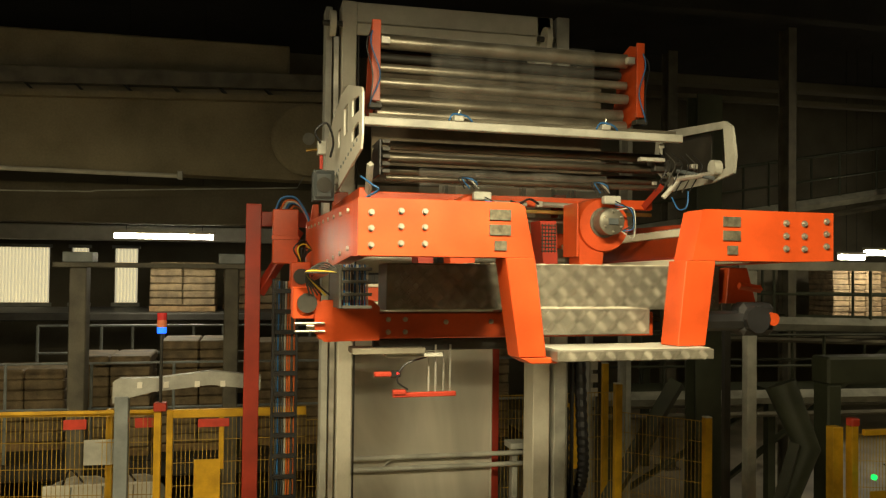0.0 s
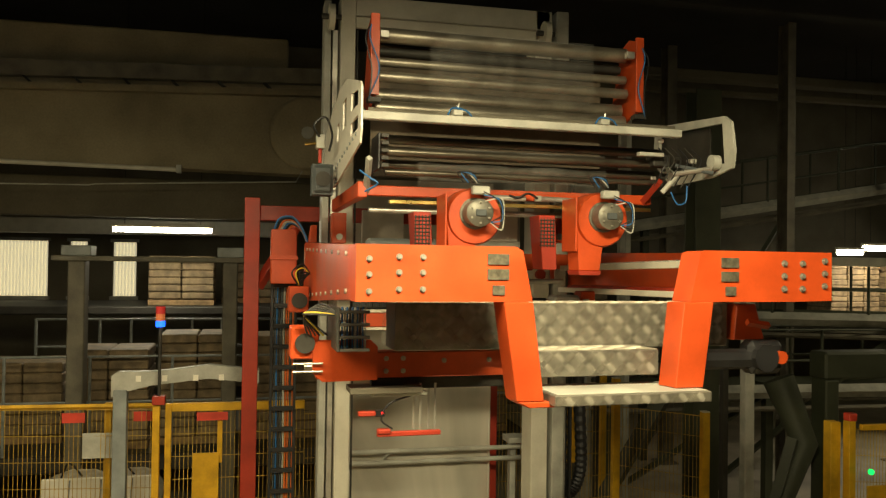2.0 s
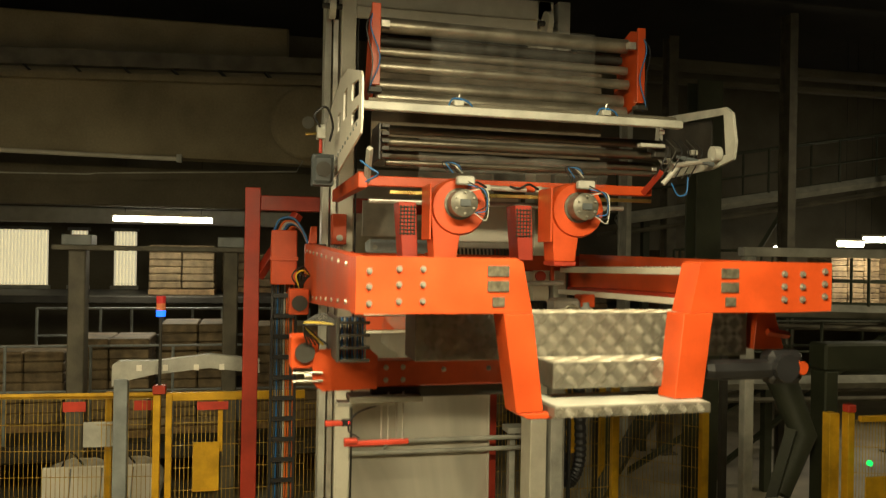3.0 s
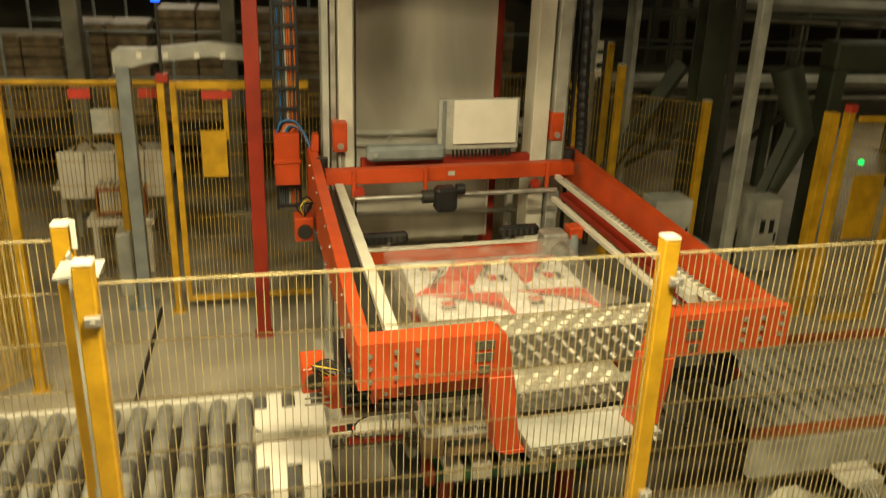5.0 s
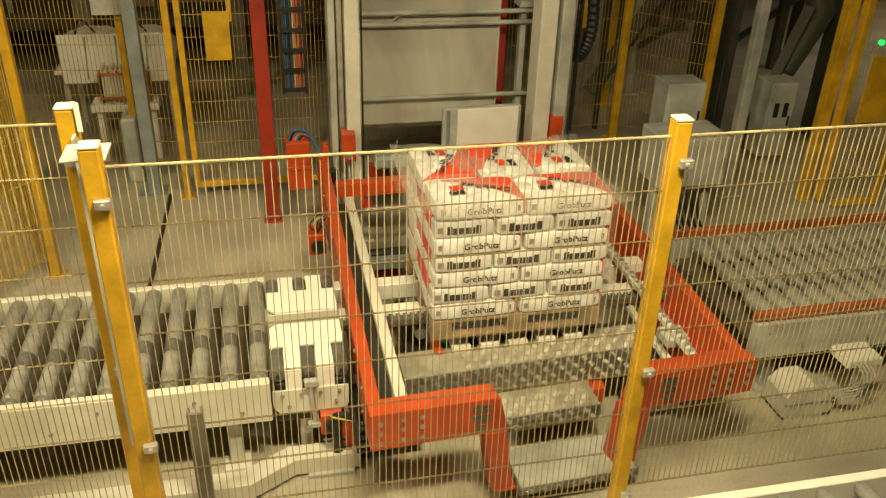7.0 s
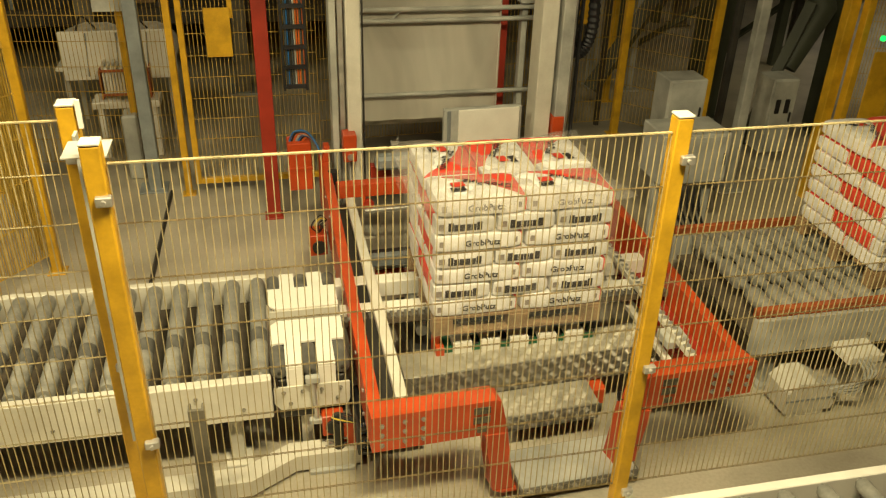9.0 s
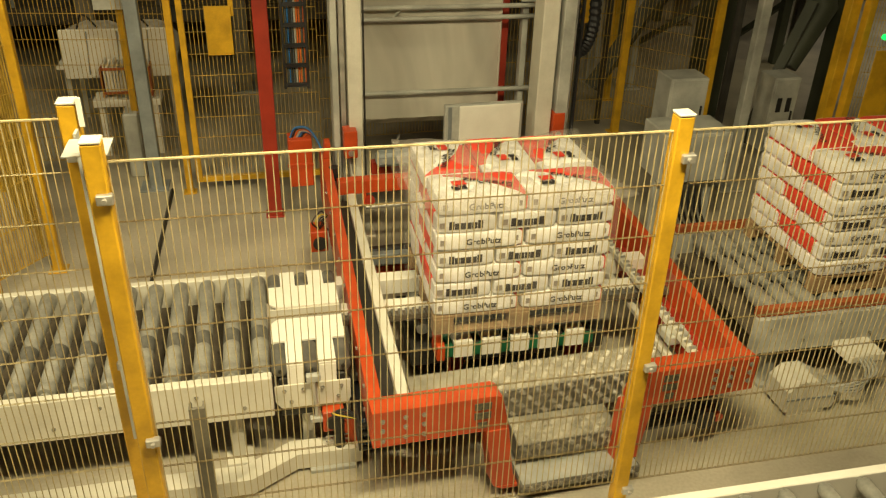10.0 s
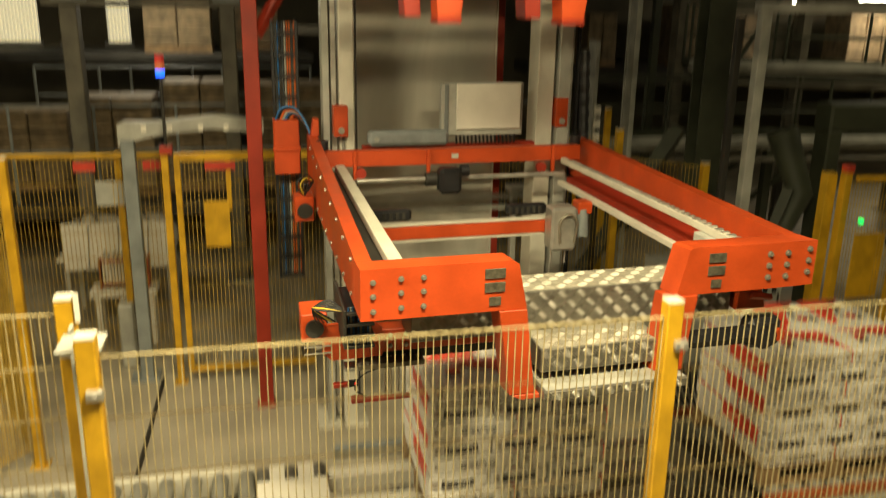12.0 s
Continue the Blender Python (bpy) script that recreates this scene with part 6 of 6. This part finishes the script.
def build_load():
    c = pallet_base()
    for k in range(7):
        z = 0.146 + k * THICK
        long_front = k % 2 == 0
        if long_front:
            for i in range(2):
                sack_at(c, 0.3 + 0.6 * i, 0.2, z, 0, True, k == 6)
            for i in range(3):
                sack_at(c, 0.2 + 0.4 * i, 0.70, z, -90 if i == 0 else 90, False, k == 6)
        else:
            for i in range(3):
                sack_at(c, 0.2 + 0.4 * i, 0.30, z, 90, False)
            for i in range(2):
                sack_at(c, 0.3 + 0.6 * i, 0.80, z, 180, True)
    return c


PALLET_Z = 0.70
LOAD = build_load()
LOAD.location = (0.985, 4.53, PALLET_Z)
LOAD["label"] = "wooden pallet stacked with red and white printed sacks under clear film"
LOAD_NEXT = copy_thing(LOAD, pose(6.2, 4.55, PALLET_Z))
LOAD_NEXT["label"] = "wooden pallet stacked with unwrapped red and white printed sacks"


def wrap():
    """The clear film skirts round the load."""
    c = thing("film_skirt", (1.585, 5.03, 0.72), "clear stretch film skirt wrapped round the sacks", "film")
    x0, x1, y0, y1 = 0.975, 2.20, 4.518, 5.545
    for (ax, ay), (bx, by) in (((x0, y0), (x1, y0)), ((x1, y0), (x1, y1)), ((x1, y1), (x0, y1)), ((x0, y1), (x0, y0))):
        bm = bmesh.new()
        rows = []
        for z, g in ((0.72, 0.035), (0.80, 0.02), (1.1, 0.006), (1.4, 0.0), (1.705, 0.0)):
            row = []
            for i in range(13):
                x, y = ax + (bx - ax) * i / 12, ay + (by - ay) * i / 12
                n = noise.noise(Vector((x * 3, y * 3, z * 2))) * 0.012
                dx, dy = (x - 1.585) / 0.61, (y - 5.03) / 0.51
                row.append(bm.verts.new((x + dx * (g + n), y + dy * (g + n), z)))
            rows.append(row)
        for a, b in zip(rows, rows[1:]):
            for i in range(12):
                bm.faces.new((a[i], a[i + 1], b[i + 1], b[i]))
        part("side_sheet", bm, FILM, c, smooth=True)


wrap()


def hood():
    """The film sheet that comes down with the carriage and comes to rest on the load."""
    c = thing("film_hood", (0, 0, 0), "clear glossy film sheet drawn over the load", "film")
    bm = bmesh.new()
    nx, ny = 22, 16
    rows = []
    for j in range(ny + 1):
        row = []
        for i in range(nx + 1):
            u, v = i / nx, j / ny
            x, y = 0.86 + 1.42 * u, 4.41 + 1.16 * v
            e = max(abs(u - 0.5), abs(v - 0.5)) * 2
            z = -0.06 * max(0, e - 0.84) / 0.16 + 0.07 * abs((2 * u - 1) * (2 * v - 1)) ** 1.5 - 0.02 + 0.022 * noise.noise(Vector((x * 4, y * 4, 3.0))) + 0.012 * noise.noise(Vector((x * 11, y * 9, 1.0)))
            row.append(bm.verts.new((x, y, z)))
        rows.append(row)
    for a, b in zip(rows, rows[1:]):
        for i in range(nx):
            bm.faces.new((a[i], a[i + 1], b[i + 1], b[i]))
    part("sheet", bm, HOODFILM, c, smooth=True)
    for x, out in ((0.86, -1), (2.28, 1)):
        bm = bmesh.new()
        rows = []
        for k in range(5):
            row = []
            for i in range(19):
                y = 4.44 + 1.16 * i / 18
                w = noise.noise(Vector((y * 6, out * 2.0, k * 0.6)))
                row.append(bm.verts.new((x - out * 0.05 + out * (0.012 * k + 0.03 * w), y, -0.03 - 0.05 * k + 0.06 * max(0.0, (y - 5.2) * 2) * (1 - k / 4))))
            rows.append(row)
        for a, b in zip(rows, rows[1:]):
            for i in range(18):
                bm.faces.new((a[i], a[i + 1], b[i + 1], b[i]))
        part("side_fold", bm, FOLDFILM, c, "crumpled film fold at the edge", smooth=True)
    return c


HOOD = hood()


# ---- what moves ----
def motions():
    lift = [(0.0, 4.251), (0.5, 4.249), (0.8, 4.217), (1.0, 4.164), (1.5, 4.063), (2.0, 4.02), (2.5, 4.018), (2.9, 3.97), (3.4, 3.602), (4.3, 2.664), (4.5, 2.49), (5.0, 2.042), (5.5, 1.72), (6.0, 1.41), (6.5, 1.105), (7.0, 0.849), (7.3, 0.805), (8.8, 0.81), (9.5, 0.8), (10.0, 0.829), (10.3, 0.879), (10.5, 0.977), (11.0, 1.523), (11.5, 2.193), (12.0, 2.788)]
    walk(CARRIAGE, [(t, pose(0, 0, z)) for t, z in lift])
    top = 1.735
    sheet = [(t, max(z - (0.40 if t < 3 else 0.20), top)) for t, z in lift if t < 5.4]
    walk(HOOD, [(t, pose(0, 0, z)) for t, z in sheet] + [(5.6, pose(0, 0, top)), (12.0, pose(0, 0, top))])
    walk(WALKWAY, [(t, pose(x, y, 0)) for t, x, y in ((0.0, 0.0, 0.0), (1.6, 0.0, 0.0), (2.0, 0.05, -0.02), (2.5, 0.135, -0.06), (2.7, 0.15, -0.07), (4.3, 0.10, -0.03), (4.5, 0.10, -0.02), (5.0, 0.10, 0.03),
                                                      (5.5, 0.10, 0.05), (6.0, 0.10, 0.10), (6.5, 0.10, 0.16), (7.0, 0.10, 0.20), (9.3, 0.10, 0.22), (9.5, 0.10, 0.21), (10.0, 0.10, -0.09), (10.5, 0.10, -0.16), (11.0, 0.10, -0.13), (12.0, 0.10, -0.14))])
    walk(SENSOR, [(t, pose(x, 0, 0)) for t, x in ((0.0, 0.0), (1.6, 0.0), (2.0, -0.07), (2.5, -0.20), (2.7, -0.23), (4.3, -0.25), (12.0, -0.25))])
    for b, dx in zip(BLOWERS, (0.10, 0.17)):
        x = b.location.x
        walk(b, [(t, pose(x + s * dx, 5.0, 4.225)) for t, s in ((0.0, 0.0), (2.0, 0.0), (2.5, -0.77), (2.7, -0.95), (3.2, -1.0), (12.0, -1.0))])
    walk(LOAD_NEXT, [(t, pose(x, 4.57, PALLET_Z)) for t, x in ((0.0, 6.7), (6.5, 6.5), (7.2, 5.9), (8.8, 4.50), (9.5, 4.14), (10.0, 3.89), (10.5, 3.62), (11.0, 3.44), (11.4, 3.42), (12.0, 3.42))])


motions()
